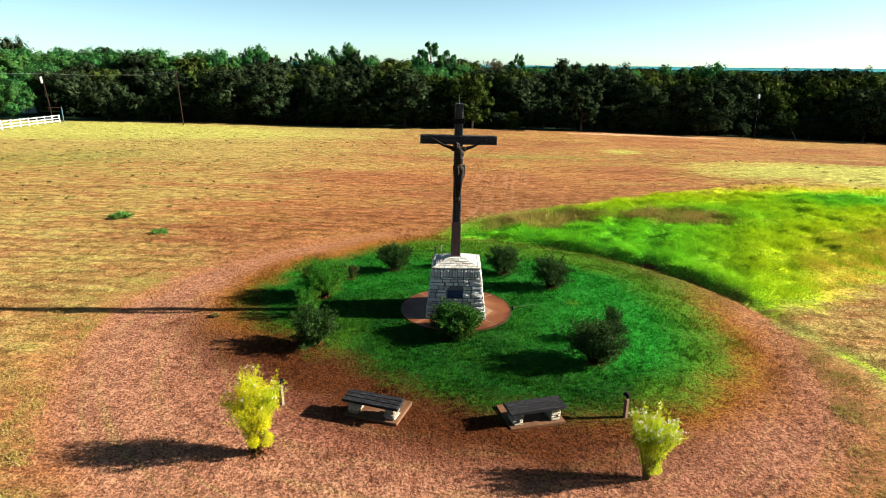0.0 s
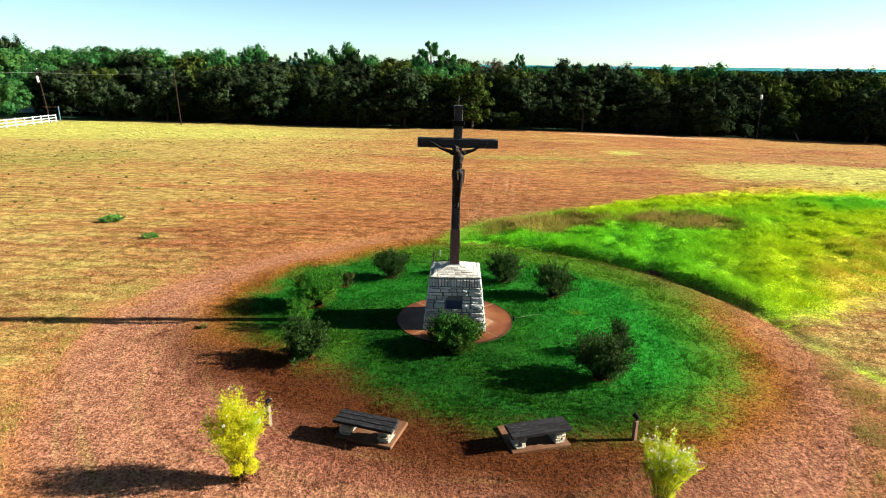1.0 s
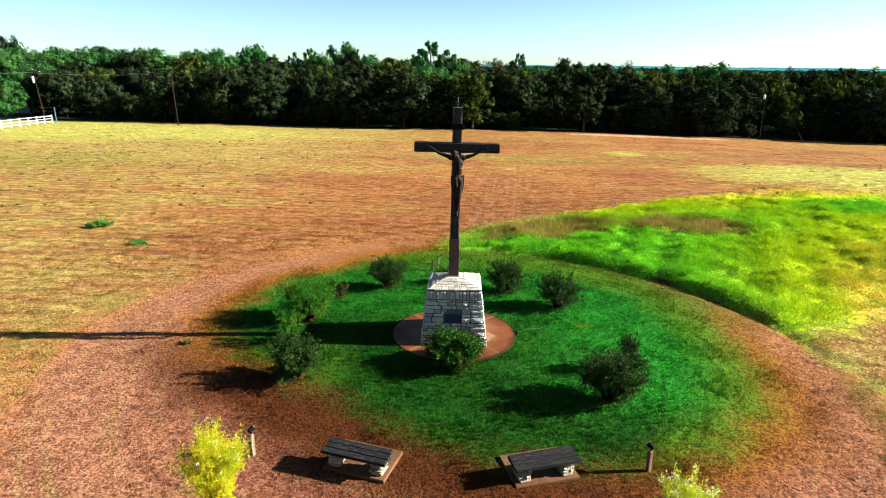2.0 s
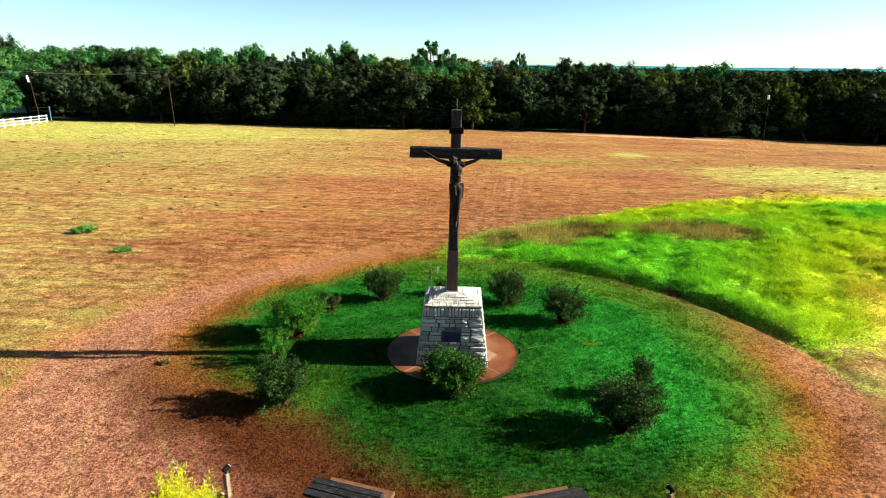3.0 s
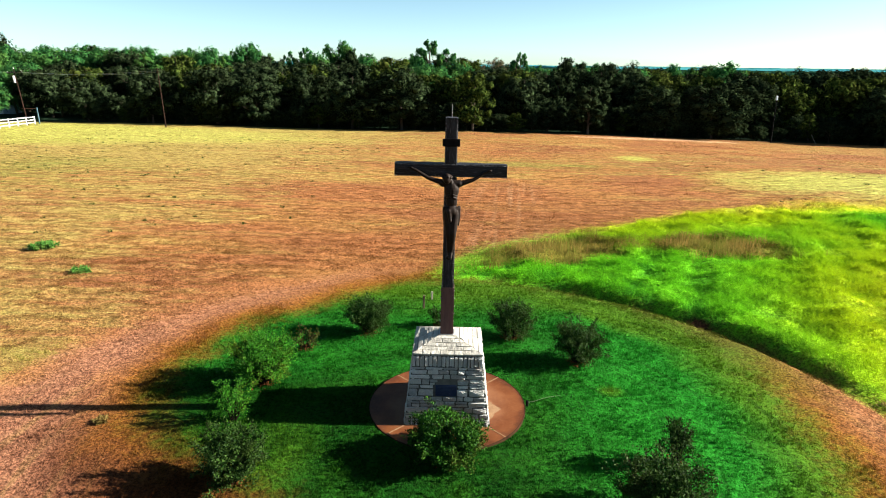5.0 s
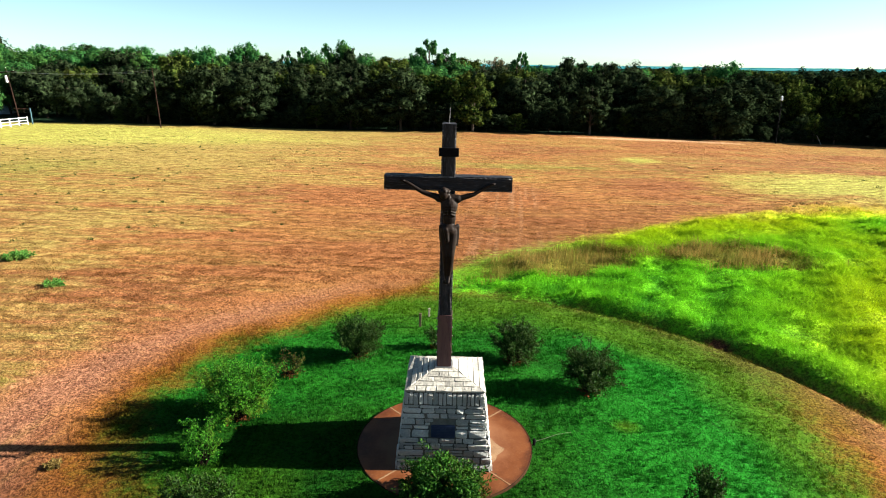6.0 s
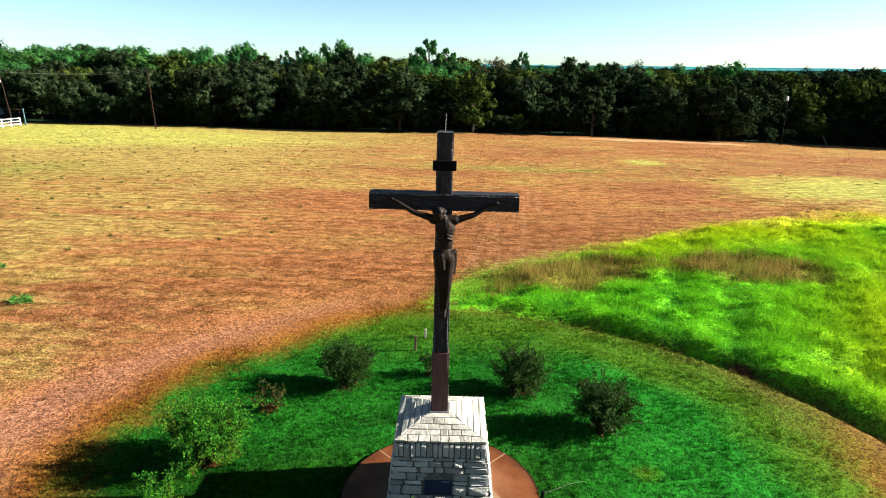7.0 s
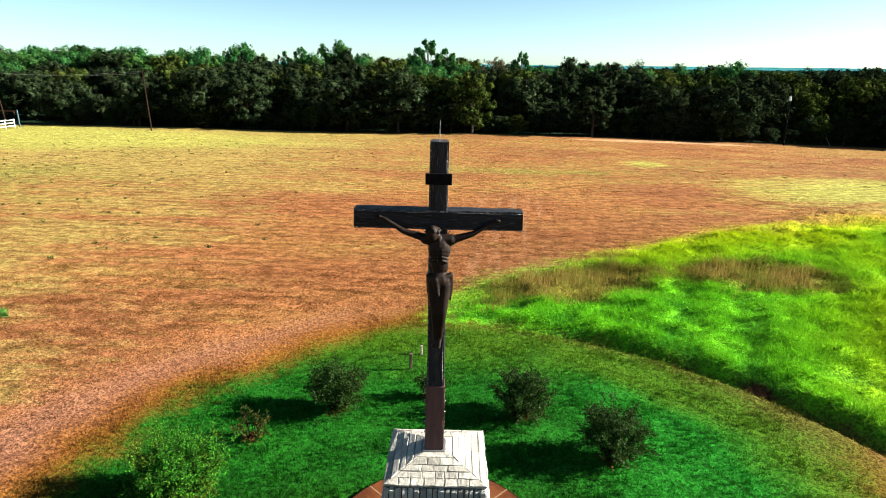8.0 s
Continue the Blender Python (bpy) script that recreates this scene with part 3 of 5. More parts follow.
def build_grass():
    x, y = scatter(52000, -8, 9.5, -7.5, 11)
    x, y = np.repeat(x, 7), np.repeat(y, 7)
    x, y = x + rng.normal(0, 0.022, len(x)), y + rng.normal(0, 0.022, len(x))
    c = covers(x, y)
    keep = (c["lawn"] + (lumps(x, y, 2.2, 1) - 0.5) * 2.0 + rng.uniform(-0.5, 0.5, len(x)) > -0.1) & (rng.uniform(0, 1, len(x)) < 0.75 + 0.3 * lumps(x, y, 5.0, 51)) & (np.hypot(x - 0.02, y - 0.1) > 1.76)
    x, y = x[keep], y[keep]
    h = rng.uniform(0.03, 0.105, len(x)) * (0.75 + 0.5 * lumps(x, y, 4.2, 2))
    tagged(blades("lawn_grass", x, y, h, rng.uniform(0.008, 0.016, len(x)), M_blade, 0.8), "short mown bright green lawn grass", "grass", kind="stuff")
    x, y = scatter(42000, -16, 15, -12, 14)
    x, y = np.repeat(x, 8), np.repeat(y, 8)
    x, y = x + rng.normal(0, 0.028, len(x)), y + rng.normal(0, 0.028, len(x))
    c = covers(x, y)
    keep = (c["lawn"] < 0.4) & (c["tall"] < 0) & (rng.uniform(0, 1, len(x)) < 0.25 + 0.75 * lumps(x, y, 3.5, 3) - 0.3 * (c["ring"] > 0))
    x, y = x[keep], y[keep]
    h = rng.uniform(0.02, 0.095, len(x)) * (0.6 + 0.9 * lumps(x, y, 2, 4))
    tagged(blades("dry_grass", x, y, h, rng.uniform(0.008, 0.018, len(x)), M_blade, 1.2), "short dry straw-coloured grass stubble", "grass", kind="stuff")
    n = 5200
    a = np.where(rng.uniform(0, 1, n) < 0.5, rng.uniform(-1.25, 0.2, n), rng.uniform(2.75, 4.3, n))
    q = 10.1 + 0.25 * np.sin(5 * a) + np.abs(rng.normal(0, 0.9, n)) - 0.15
    cx, cy = -0.3 + q * np.cos(a), -1.2 + q * np.sin(a)
    keep = (lumps(cx, cy, 3.2, 71) + rng.uniform(-0.35, 0.35, n) > 0.42)
    cx, cy = cx[keep], cy[keep]
    x, y = np.repeat(cx, 11), np.repeat(cy, 11)
    x, y = x + rng.normal(0, 0.06, len(x)), y + rng.normal(0, 0.06, len(x))
    ob = blades("verge_grass", x, y, rng.uniform(0.02, 0.07, len(x)), rng.uniform(0.010, 0.024, len(x)), M_verge, 2.2)
    tagged(ob, "uncut yellow-green tufts along the outer edge of the ring", "grass", kind="stuff")
    x1, y1 = scatter(420000, -2, 26, -4, 22)
    x2, y2 = scatter(160000, 6, 60, 0, 30)
    x, y = np.r_[x1, x2], np.r_[y1, y2]
    c = covers(x, y)
    l = lumps(x, y, 1.6, 5) * 0.6 + lumps(x, y, 4.0, 6) * 0.4
    keep = (c["tall"] + (lumps(x, y, 2.0, 8) - 0.5) * 0.5 > 0) & (rng.uniform(0, 1, len(x)) < (0.35 + 0.9 * l) * np.clip(0.3 + c["tall"] * 1.5, 0, 1)) & (c["reed"] < rng.uniform(0.1, 1.0, len(x))) & (c["soil"] < 0.25)
    x, y, l = x[keep], y[keep], l[keep]
    d = np.hypot(x, y + 12)
    h = rng.uniform(0.06, 0.22, len(x)) * (0.45 + 1.1 * l) * np.clip(0.35 + (c["tall"][keep]) * 2.5, 0.6, 1.15)
    h *= 1 + 0.5 * np.clip(1.2 - np.abs(c["radius"][keep] - 10.9) / 0.5, 0, 1) * lumps(x, y, 3.0, 44)
    tagged(blades("tall_grass", x, y, h, rng.uniform(0.010, 0.018, len(x)) * np.clip(d / 16, 1, 2.5), M_blade, 1.8), "tall uncut bright green grass", "grass", kind="stuff")
    x, y = scatter(42000, 0, 17, 8, 17)
    c = covers(x, y)
    l = c["reed"] + (lumps(x, y, 2.5, 9) - 0.5) * 1.6
    keep = (l > 0.0) & (rng.uniform(0, 1, len(x)) < 0.25 + 0.6 * l)
    x, y, l = x[keep], y[keep], l[keep]
    h = rng.uniform(0.12, 0.62, len(x)) * np.clip(0.45 + 0.6 * l, 0.4, 1) * (0.6 + 0.7 * lumps(x, y, 5.0, 91))
    tagged(blades("reed_grass", x, y, h, rng.uniform(0.010, 0.02, len(x)), M_reed, 0.25), "tan seed heads of tall wild grass", "grass", kind="stuff")
    # stubble tufts over the hay field, wider apart and coarser with distance
    n = 32000
    d = np.exp(rng.uniform(np.log(26), np.log(100), n))
    cx, cy = rng.uniform(-0.8, 0.8, n) * d, d - 17
    c = covers(cx, cy)
    keep = (c["tall"] < 0) & (c["ring"] < -0.3) & (cy < 83) & (lumps(cx * 0.3, cy, 1.3, 13) * 0.6 + rng.uniform(0, 0.6, n) > 0.5)
    cx, cy, d = cx[keep], cy[keep], d[keep]
    k = 9
    x, y, d = np.repeat(cx, k), np.repeat(cy, k), np.repeat(d, k)
    x, y = x + rng.normal(0, 0.30, len(x)) * (d / 30), y + rng.normal(0, 0.03, len(x)) * (d / 30)
    tagged(blades("field_stubble", x, y, rng.uniform(0.015, 0.05, len(x)), rng.uniform(0.02, 0.06, len(x)) * d / 28, M_blade, 0.9), "sun-bleached hay stubble on the field", "stubble", kind="stuff")
    cx, cy = scatter(230, -48, -8, 14, 66)
    cx2, cy2 = scatter(50, 20, 48, 24, 48)
    cx, cy = np.r_[cx, cx2], np.r_[cy, cy2]
    w = rng.uniform(0.04, 0.16, len(cx))
    x, y = np.repeat(cx, 18), np.repeat(cy, 18)
    x, y = x + rng.normal(0, 1, len(x)) * np.repeat(w, 18), y + rng.normal(0, 1, len(x)) * np.repeat(w, 18)
    tagged(blades("field_weeds", x, y, rng.uniform(0.06, 0.16, len(x)), rng.uniform(0.02, 0.05, len(x)), M_bush, 0.8), "low dark weeds scattered over the field", "weeds", kind="stuff")


build_grass()


# ---- foliage ----
def leaf_quads(pos, direction, length, width):
    """Folded leaves: a diamond of two triangles each, along direction."""
    n = len(pos)
    d = direction / np.linalg.norm(direction, axis=1, keepdims=True)
    r = rng.normal(size=(n, 3))
    s = np.cross(d, r)
    s /= np.linalg.norm(s, axis=1, keepdims=True)
    L, W = length[:, None], width[:, None]
    v = np.stack([pos, pos + d * L * 0.45 + s * W / 2, pos + d * L, pos + d * L * 0.45 - s * W / 2], 1)
    return v.reshape(-1, 3), np.arange(4 * n).reshape(-1, 4)


def shrub(name, label, category, x, y, height, radius, n_stems, n_leaves, leaf, material, lean=(0, 0), upright=0.5, stem_r=0.012, litter=True, flowers=0, group="", droop=0.0, fill=0.45, loose=0.62, slim=0.5, flare=0.0, skirt=True):
    """Many arching stems from one base, side twigs, leaves along them."""
    ob = thing(name, label, category, pose(x, y, gz(x, y) - 0.02), group)
    bm = bmesh.new()
    segs = []
    for k in range(n_stems):
        a = 2 * math.pi * (k * 0.618 + rng.uniform(-0.1, 0.1))
        out = radius * math.sqrt(rng.uniform(0.02, 1.0))
        top = height * (1 - (0.55 - 0.45 * upright) * (out / radius) ** 2) * rng.uniform(0.72, 1.03)
        tip = Vector((math.cos(a) * out + lean[0], math.sin(a) * out + lean[1], top))
        root = Vector((math.cos(a) * 0.09 * radius, math.sin(a) * 0.09 * radius, 0))
        if skirt and k % 3 == 2:                                     # low outer branches close to the ground
            out = radius * rng.uniform(0.6, 1.05)
            top = height * rng.uniform(0.22, 0.62)
            tip = Vector((math.cos(a) * out + lean[0], math.sin(a) * out + lean[1], top))
        top *= 1 + flare * rng.uniform(-0.5, 1) * (out / radius)
        tip.z = top
        mid = root.lerp(tip, 0.5) + Vector((rng.normal(0, 0.05) * radius, rng.normal(0, 0.05) * radius, height * 0.12))
        pts = [root, root.lerp(mid, 0.55) + Vector((0, 0, height * 0.03)), mid, mid.lerp(tip, 0.55), tip]
        tube(bm, pts, [stem_r, stem_r * 0.85, stem_r * 0.65, stem_r * 0.45, stem_r * 0.2], 4)
        segs += [(pts[i], pts[i + 1], i) for i in range(1, 4)]
        for _ in range(4):
            p = pts[2].lerp(pts[4], rng.uniform(0, 0.85))
            q = p + Vector((rng.normal(0, 0.17) * radius, rng.normal(0, 0.17) * radius, rng.uniform(-0.03, 0.2) * height))
            q.z = max(q.z, 0.06)
            tube(bm, [p, p.lerp(q, 0.5) + Vector((0, 0, 0.01)), q], [stem_r * 0.4, stem_r * 0.3, stem_r * 0.12], 3)
            segs.append((p, q, 4))
    tagged(part("stem", bm, M_twig if skirt else M_straw, ob), kind="stuff")
    A = np.array([s[0] for s in segs])
    B = np.array([s[1] for s in segs])
    wt = np.array([(0.55, 0.9, 1.0, 1.0)[s[2] - 1] for s in segs]) * np.linalg.norm(B - A, axis=1)
    pick = rng.choice(len(segs), n_leaves, p=wt / wt.sum())
    u = rng.uniform(0, 1, (n_leaves, 1))
    pos = A[pick] * (1 - u) + B[pick] * u + rng.normal(0, 0.035, (n_leaves, 3)) * radius
    nf, nc = int(n_leaves * fill), 11
    e = rng.normal(size=(nf, 3))
    e /= np.linalg.norm(e, axis=1, keepdims=True)
    e *= (rng.uniform(0.25, 1.05, nf) ** 0.45)[:, None]
    ca = np.arange(nc) * 2.4 + rng.uniform(-0.4, 0.4, nc)
    cz = np.linspace(0.16 if skirt else 0.13, 0.80, nc) + rng.uniform(-0.05, 0.05, nc)
    co = loose * np.sqrt(np.clip(1 - ((cz - 0.48) / 0.55) ** 2, 0.05, 1)) * rng.uniform(0.5, 1.05, nc)
    if not skirt:
        co *= np.clip(0.45 + 0.9 * cz, 0, 1)
    cr = rng.uniform(0.30, 0.46, nc) * (1 if skirt else np.clip(0.45 + cz, 0, 1))
    k = rng.integers(0, nc, nf)
    cen = np.stack([np.cos(ca) * co * radius, np.sin(ca) * co * radius, cz * height], -1)
    pos[:nf] = cen[k] + e * (cr[k] * 0.42 * (radius + height * 0.5))[:, None] + np.array([lean[0] * 0.6, lean[1] * 0.6, 0])
    pos[:, 2] = np.maximum(pos[:, 2], 0.04)
    d = (B - A)[pick] / np.linalg.norm((B - A)[pick], axis=1, keepdims=True) * 0.6 + rng.normal(0, 0.55, (n_leaves, 3))
    d[:, 2] -= droop
    v, f = leaf_quads(pos, d, leaf * rng.uniform(0.6, 1.3, n_leaves), leaf * slim * rng.uniform(0.7, 1.2, n_leaves))
    soup("foliage", v, f, material, ob)
    if flowers:
        tips = B[np.argsort(-B[:, 2])[: max(12, len(B) // 2)]]
        c = tips[rng.choice(len(tips), flowers)] + rng.normal(0, 0.025, (flowers, 3))
        pos = np.repeat(c, 7, 0) + rng.normal(0, 0.012, (flowers * 7, 3))
        v, f = leaf_quads(pos, rng.normal(size=(flowers * 7, 3)), np.full(flowers * 7, 0.020), np.full(flowers * 7, 0.015))
        soup("blossoms", v, f, M_petal, ob, "small whitish flower heads")
    if litter:
        n = 350
        r, a = np.abs(rng.normal(0, 0.20, n)) * radius * 1.2, rng.uniform(0, 6.28, n)
        pos = np.stack([np.cos(a) * r, np.sin(a) * r, rng.uniform(0.03, 0.10, n)], -1)
        d = rng.normal(size=(n, 3))
        d[:, 2] *= 0.3
        v, f = leaf_quads(pos, d, rng.uniform(0.03, 0.07, n), rng.uniform(0.02, 0.04, n))
        soup("dead_leaves", v, f, M_litter, ob, "rust-brown dead leaves at the foot")
    return ob


# ---- woods ----
def knot(n=4):
    """A cube blown up to a sphere: points and four-sided faces."""
    vs, fs = [], []
    for axis_i in range(3):
        for sign in (-1, 1):
            base = len(vs)
            for i in range(n + 1):
                for j in range(n + 1):
                    p = [0, 0, 0]
                    p[axis_i], p[(axis_i + 1) % 3], p[(axis_i + 2) % 3] = sign, (2 * i / n - 1) * sign, 2 * j / n - 1
                    vs.append(p)
            for i in range(n):
                for j in range(n):
                    k = base + i * (n + 1) + j
                    fs.append((k, k + n + 1, k + n + 2, k + 1))
    v = np.array(vs, float)
    return v / np.linalg.norm(v, axis=1, keepdims=True), np.array(fs)


KNOT_V, KNOT_F = knot()


def tree_meshes(seed, height, spread, n_clumps, n_leaves, leaf, low=0.12, airy=0.0):
    """Meshes of one tree: trunk with limbs, and a crown of leaf clumps with gaps."""
    r = np.random.default_rng(seed)
    bm = bmesh.new()
    fork = height * r.uniform(0.22, 0.32)
    bend = Vector((r.normal(0, 0.25), r.normal(0, 0.25), 0))
    tr = height * 0.022
    tube(bm, [(0, 0, -0.4), (0, 0, 0.3), Vector((0, 0, fork)) + bend * 0.5, Vector((0, 0, height * 0.62)) + bend, Vector((0, 0, height * 0.9)) + bend * 1.3], [tr * 1.5, tr, tr * 0.8, tr * 0.45, tr * 0.12], 7)
    cl = []
    mid, tall = height * (0.5 + low * 0.4), height * (0.5 - low * 0.5) * 0.92
    for k in range(n_clumps):
        u = (k + 0.5) / n_clumps
        v = 1.72 * u - 0.80                                # from the skirt of the crown to its top
        a = 2.4 * k + r.uniform(-0.5, 0.5)
        wide = math.sqrt(max(0.02, 1 - abs(v) ** 2.4)) * (1 + 0.16 * math.sin(3 * a + seed))
        out = spread * wide * r.uniform(0.55, 0.82)
        c = Vector((math.cos(a) * out, math.sin(a) * out, mid + tall * v * r.uniform(0.9, 1.04) * 0.9)) + bend * u
        zc = c.z
        cl.append((c, spread * r.uniform(0.24, 0.42) * (1 - 0.45 * airy)))
        if k % 2 == 0:
            p = Vector((0, 0, max(fork * 0.8, zc - out * 0.7))) + bend * u * 0.6
            tube(bm, [p, p.lerp(c, 0.55) + Vector((0, 0, 0.15)), c], [tr * 0.4, tr * 0.26, tr * 0.08], 5)
    cl.append((Vector((0, 0, height * 0.55)), spread * 0.5 * (1 - 0.6 * airy)))
    trunk = bpy.data.meshes.new("trunk")
    bm.to_mesh(trunk)
    bm.free()
    C = np.array([c for c, _ in cl])
    R = np.array([q for _, q in cl])
    # leaves sit in bunches on the outside of each clump
    nb = 26 * len(cl)
    bk = r.choice(len(cl), nb, p=R ** 2 / (R ** 2).sum())
    bd = r.normal(size=(nb, 3)) + np.array([0, 0, 0.25])
    bd /= np.linalg.norm(bd, axis=1, keepdims=True)
    bunch = C[bk] + bd * (R[bk] * r.uniform(0.42, 1.08, nb))[:, None] * np.array([1, 1, 0.85])
    pk = r.integers(0, nb, n_leaves)
    e = r.normal(size=(n_leaves, 3))
    pos = bunch[pk] + e * (R[bk][pk] * 0.13)[:, None]
    pos[:, 2] = np.maximum(pos[:, 2], 0.1)
    d = bd[pk] + 0.35 * e
    nrm = d + r.normal(0, 0.30, (n_leaves, 3)) + np.array([0, 0, 0.2])
    t1 = np.cross(nrm, r.normal(size=(n_leaves, 3)))
    t1 /= np.linalg.norm(t1, axis=1, keepdims=True)
    t2 = np.cross(nrm, t1)
    t2 /= np.linalg.norm(t2, axis=1, keepdims=True)
    s = (leaf * r.uniform(0.55, 1.25, n_leaves))[:, None]
    v = np.stack([pos - t1 * s, pos + t2 * s * 0.45 + t1 * s * 0.1, pos + t1 * s, pos - t2 * s * 0.45 - t1 * s * 0.1], 1).reshape(-1, 3)
    f = np.arange(4 * n_leaves).reshape(-1, 4)
    # the dense inside of each clump: an uneven knot of leaves that lets no light through
    vs, fs, at = [v], [f], len(v)
    for c, q in zip(C, R):
        b = KNOT_V + 0.16 * np.sin(KNOT_V[:, [1, 2, 0]] * 5 + r.uniform(0, 6, 3))
        w = c + b * q * (0.46 - 0.3 * airy) * np.array([1, 1, 0.8])
        w[:, 2] = np.maximum(w[:, 2], 0.05)
        vs.append(w)
        fs.append(KNOT_F + at)
        at += len(w)
    return trunk, np.concatenate(vs), np.concatenate(fs)


def tree_kind(name, seed, height, spread, n_clumps, n_leaves, leaf, material, label, low=0.12, airy=0.0):
    """A first tree of a kind, out of which the others are copied."""
    trunk, v, f = tree_meshes(seed, height, spread, n_clumps, n_leaves, leaf, low, airy)
    ob = thing(name, label, "tree", group="trees of the woods")
    trunk.materials.append(M_bark)
    tk = new("trunk", trunk)
    tk.parent = ob
    soup("crown", v, f, material, ob)
    return ob


def build_woods():
    r = random.Random(11)
    dark = "dark green broadleaf tree at the edge of the woods"
    olive = "olive green tree at the edge of the woods"
    fresh = "fresh green tree rising behind the woods"
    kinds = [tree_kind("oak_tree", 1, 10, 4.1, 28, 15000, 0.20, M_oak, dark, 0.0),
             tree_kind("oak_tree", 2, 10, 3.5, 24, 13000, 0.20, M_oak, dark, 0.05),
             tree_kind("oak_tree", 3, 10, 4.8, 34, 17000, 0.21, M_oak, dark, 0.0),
             tree_kind("elm_tree", 4, 10, 3.0, 22, 11000, 0.19, M_elm, olive, 0.0),
             tree_kind("elm_tree", 5, 10, 3.8, 28, 13000, 0.20, M_elm, olive, 0.05),
             tree_kind("ash_tree", 6, 10, 3.6, 26, 13000, 0.19, M_fresh, fresh, 0.08),
             tree_kind("ash_tree", 9, 10, 4.4, 30, 15000, 0.20, M_fresh, fresh, 0.08),
             tree_kind("cottonwood_tree", 12, 10, 3.0, 34, 11000, 0.17, M_fresh, "loose pale green tree rising above the woods", 0.1, 0.8),
             tree_kind("elm_tree", 14, 10, 3.0, 36, 3600, 0.11, M_dry, "half-bare brownish tree above the woods", 0.2, 1.0)]
    placed = []
    spots = []
    x = -70.0
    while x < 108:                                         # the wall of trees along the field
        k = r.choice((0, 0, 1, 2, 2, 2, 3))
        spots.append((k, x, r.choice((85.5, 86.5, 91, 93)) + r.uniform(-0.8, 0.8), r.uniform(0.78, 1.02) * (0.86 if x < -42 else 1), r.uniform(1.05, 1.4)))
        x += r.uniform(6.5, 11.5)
    x = -75.0
    while x < 110:                                         # second row
        k = r.choice((0, 1, 2, 2, 3, 4, 4, 6 if x < 0 else 4))
        spots.append((k, x, 97 + r.uniform(-2, 3), r.uniform(0.94, 1.09) * (0.88 if x < -42 else 1), r.uniform(1.0, 1.25)))
        x += r.uniform(4.8, 7.4)
    x = -150.0
    while x < 124:                                         # crowns behind
        k = r.choice((5, 6, 6, 5, 4)) if x < -48 else r.choice((2, 4, 5, 6, 0)) if x < 10 else r.choice((0, 2, 4, 4, 1, 6))
        s = r.uniform(1.12, 1.28) if x < -55 else r.uniform(1.04, 1.15) if x < 14 else r.uniform(1.0, 1.14)
        spots.append((k, x, r.uniform(104, 122), s, 1.1))
        x += r.uniform(4.5, 7.5)
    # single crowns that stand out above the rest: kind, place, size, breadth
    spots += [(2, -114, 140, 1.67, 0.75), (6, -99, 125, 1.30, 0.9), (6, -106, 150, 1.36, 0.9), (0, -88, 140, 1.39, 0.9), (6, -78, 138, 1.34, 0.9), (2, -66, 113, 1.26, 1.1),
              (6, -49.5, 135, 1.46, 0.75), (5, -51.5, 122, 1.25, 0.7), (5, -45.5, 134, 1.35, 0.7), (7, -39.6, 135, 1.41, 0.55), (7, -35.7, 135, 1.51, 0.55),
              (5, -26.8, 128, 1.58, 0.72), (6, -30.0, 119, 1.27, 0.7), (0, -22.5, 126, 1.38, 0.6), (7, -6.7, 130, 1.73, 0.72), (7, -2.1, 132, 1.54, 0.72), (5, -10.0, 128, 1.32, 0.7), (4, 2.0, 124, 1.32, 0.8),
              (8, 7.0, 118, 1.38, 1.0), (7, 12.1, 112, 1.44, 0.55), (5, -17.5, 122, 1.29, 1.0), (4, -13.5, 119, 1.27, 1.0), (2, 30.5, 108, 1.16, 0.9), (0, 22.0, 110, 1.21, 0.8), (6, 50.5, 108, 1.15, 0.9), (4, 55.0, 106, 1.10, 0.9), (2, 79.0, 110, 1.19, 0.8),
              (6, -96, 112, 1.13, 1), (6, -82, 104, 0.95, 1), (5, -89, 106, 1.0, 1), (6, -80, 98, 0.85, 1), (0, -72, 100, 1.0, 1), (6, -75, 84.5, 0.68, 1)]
    x = -165.0
    while x < -52:                                         # the wooded rise in the west
        spots.append((r.choice((5, 4, 5, 6, 6)), x, r.uniform(130, 150), r.uniform(1.26, 1.42), 1.0))
        x += r.uniform(5.0, 8.0)
    x = -52.0
    while x < 150:                                         # and on to the east, level with the front
        spots.append((r.choice((0, 4, 5, 2)), x, r.uniform(126, 145), r.uniform(1.20, 1.30) if x < 14 else r.uniform(1.08, 1.18), 1.0))
        x += r.uniform(6.0, 10.0)
    x = -60.0
    while x < 102:                                         # low growth under the first trees
        spots.append((r.choice((0, 1, 2, 3)), x, 86.2 + r.uniform(-0.6, 1.6), r.uniform(0.22, 0.46), 1.5))
        spots.append((r.choice((0, 1, 2)), x + 1, 92.5 + r.uniform(-1, 1), r.uniform(0.4, 0.56), 1.5))
        x += r.uniform(2.2, 3.8)
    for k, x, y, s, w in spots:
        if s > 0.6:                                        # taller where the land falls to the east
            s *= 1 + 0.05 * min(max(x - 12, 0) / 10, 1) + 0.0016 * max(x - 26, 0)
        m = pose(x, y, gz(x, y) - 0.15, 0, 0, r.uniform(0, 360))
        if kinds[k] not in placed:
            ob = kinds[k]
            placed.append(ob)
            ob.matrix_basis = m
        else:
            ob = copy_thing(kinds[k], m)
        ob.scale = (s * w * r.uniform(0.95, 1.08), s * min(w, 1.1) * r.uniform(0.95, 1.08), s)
    for ob in kinds:
        if ob not in placed:
            for c in list(ob.children):
                bpy.data.objects.remove(c)
            bpy.data.objects.remove(ob)


build_woods()


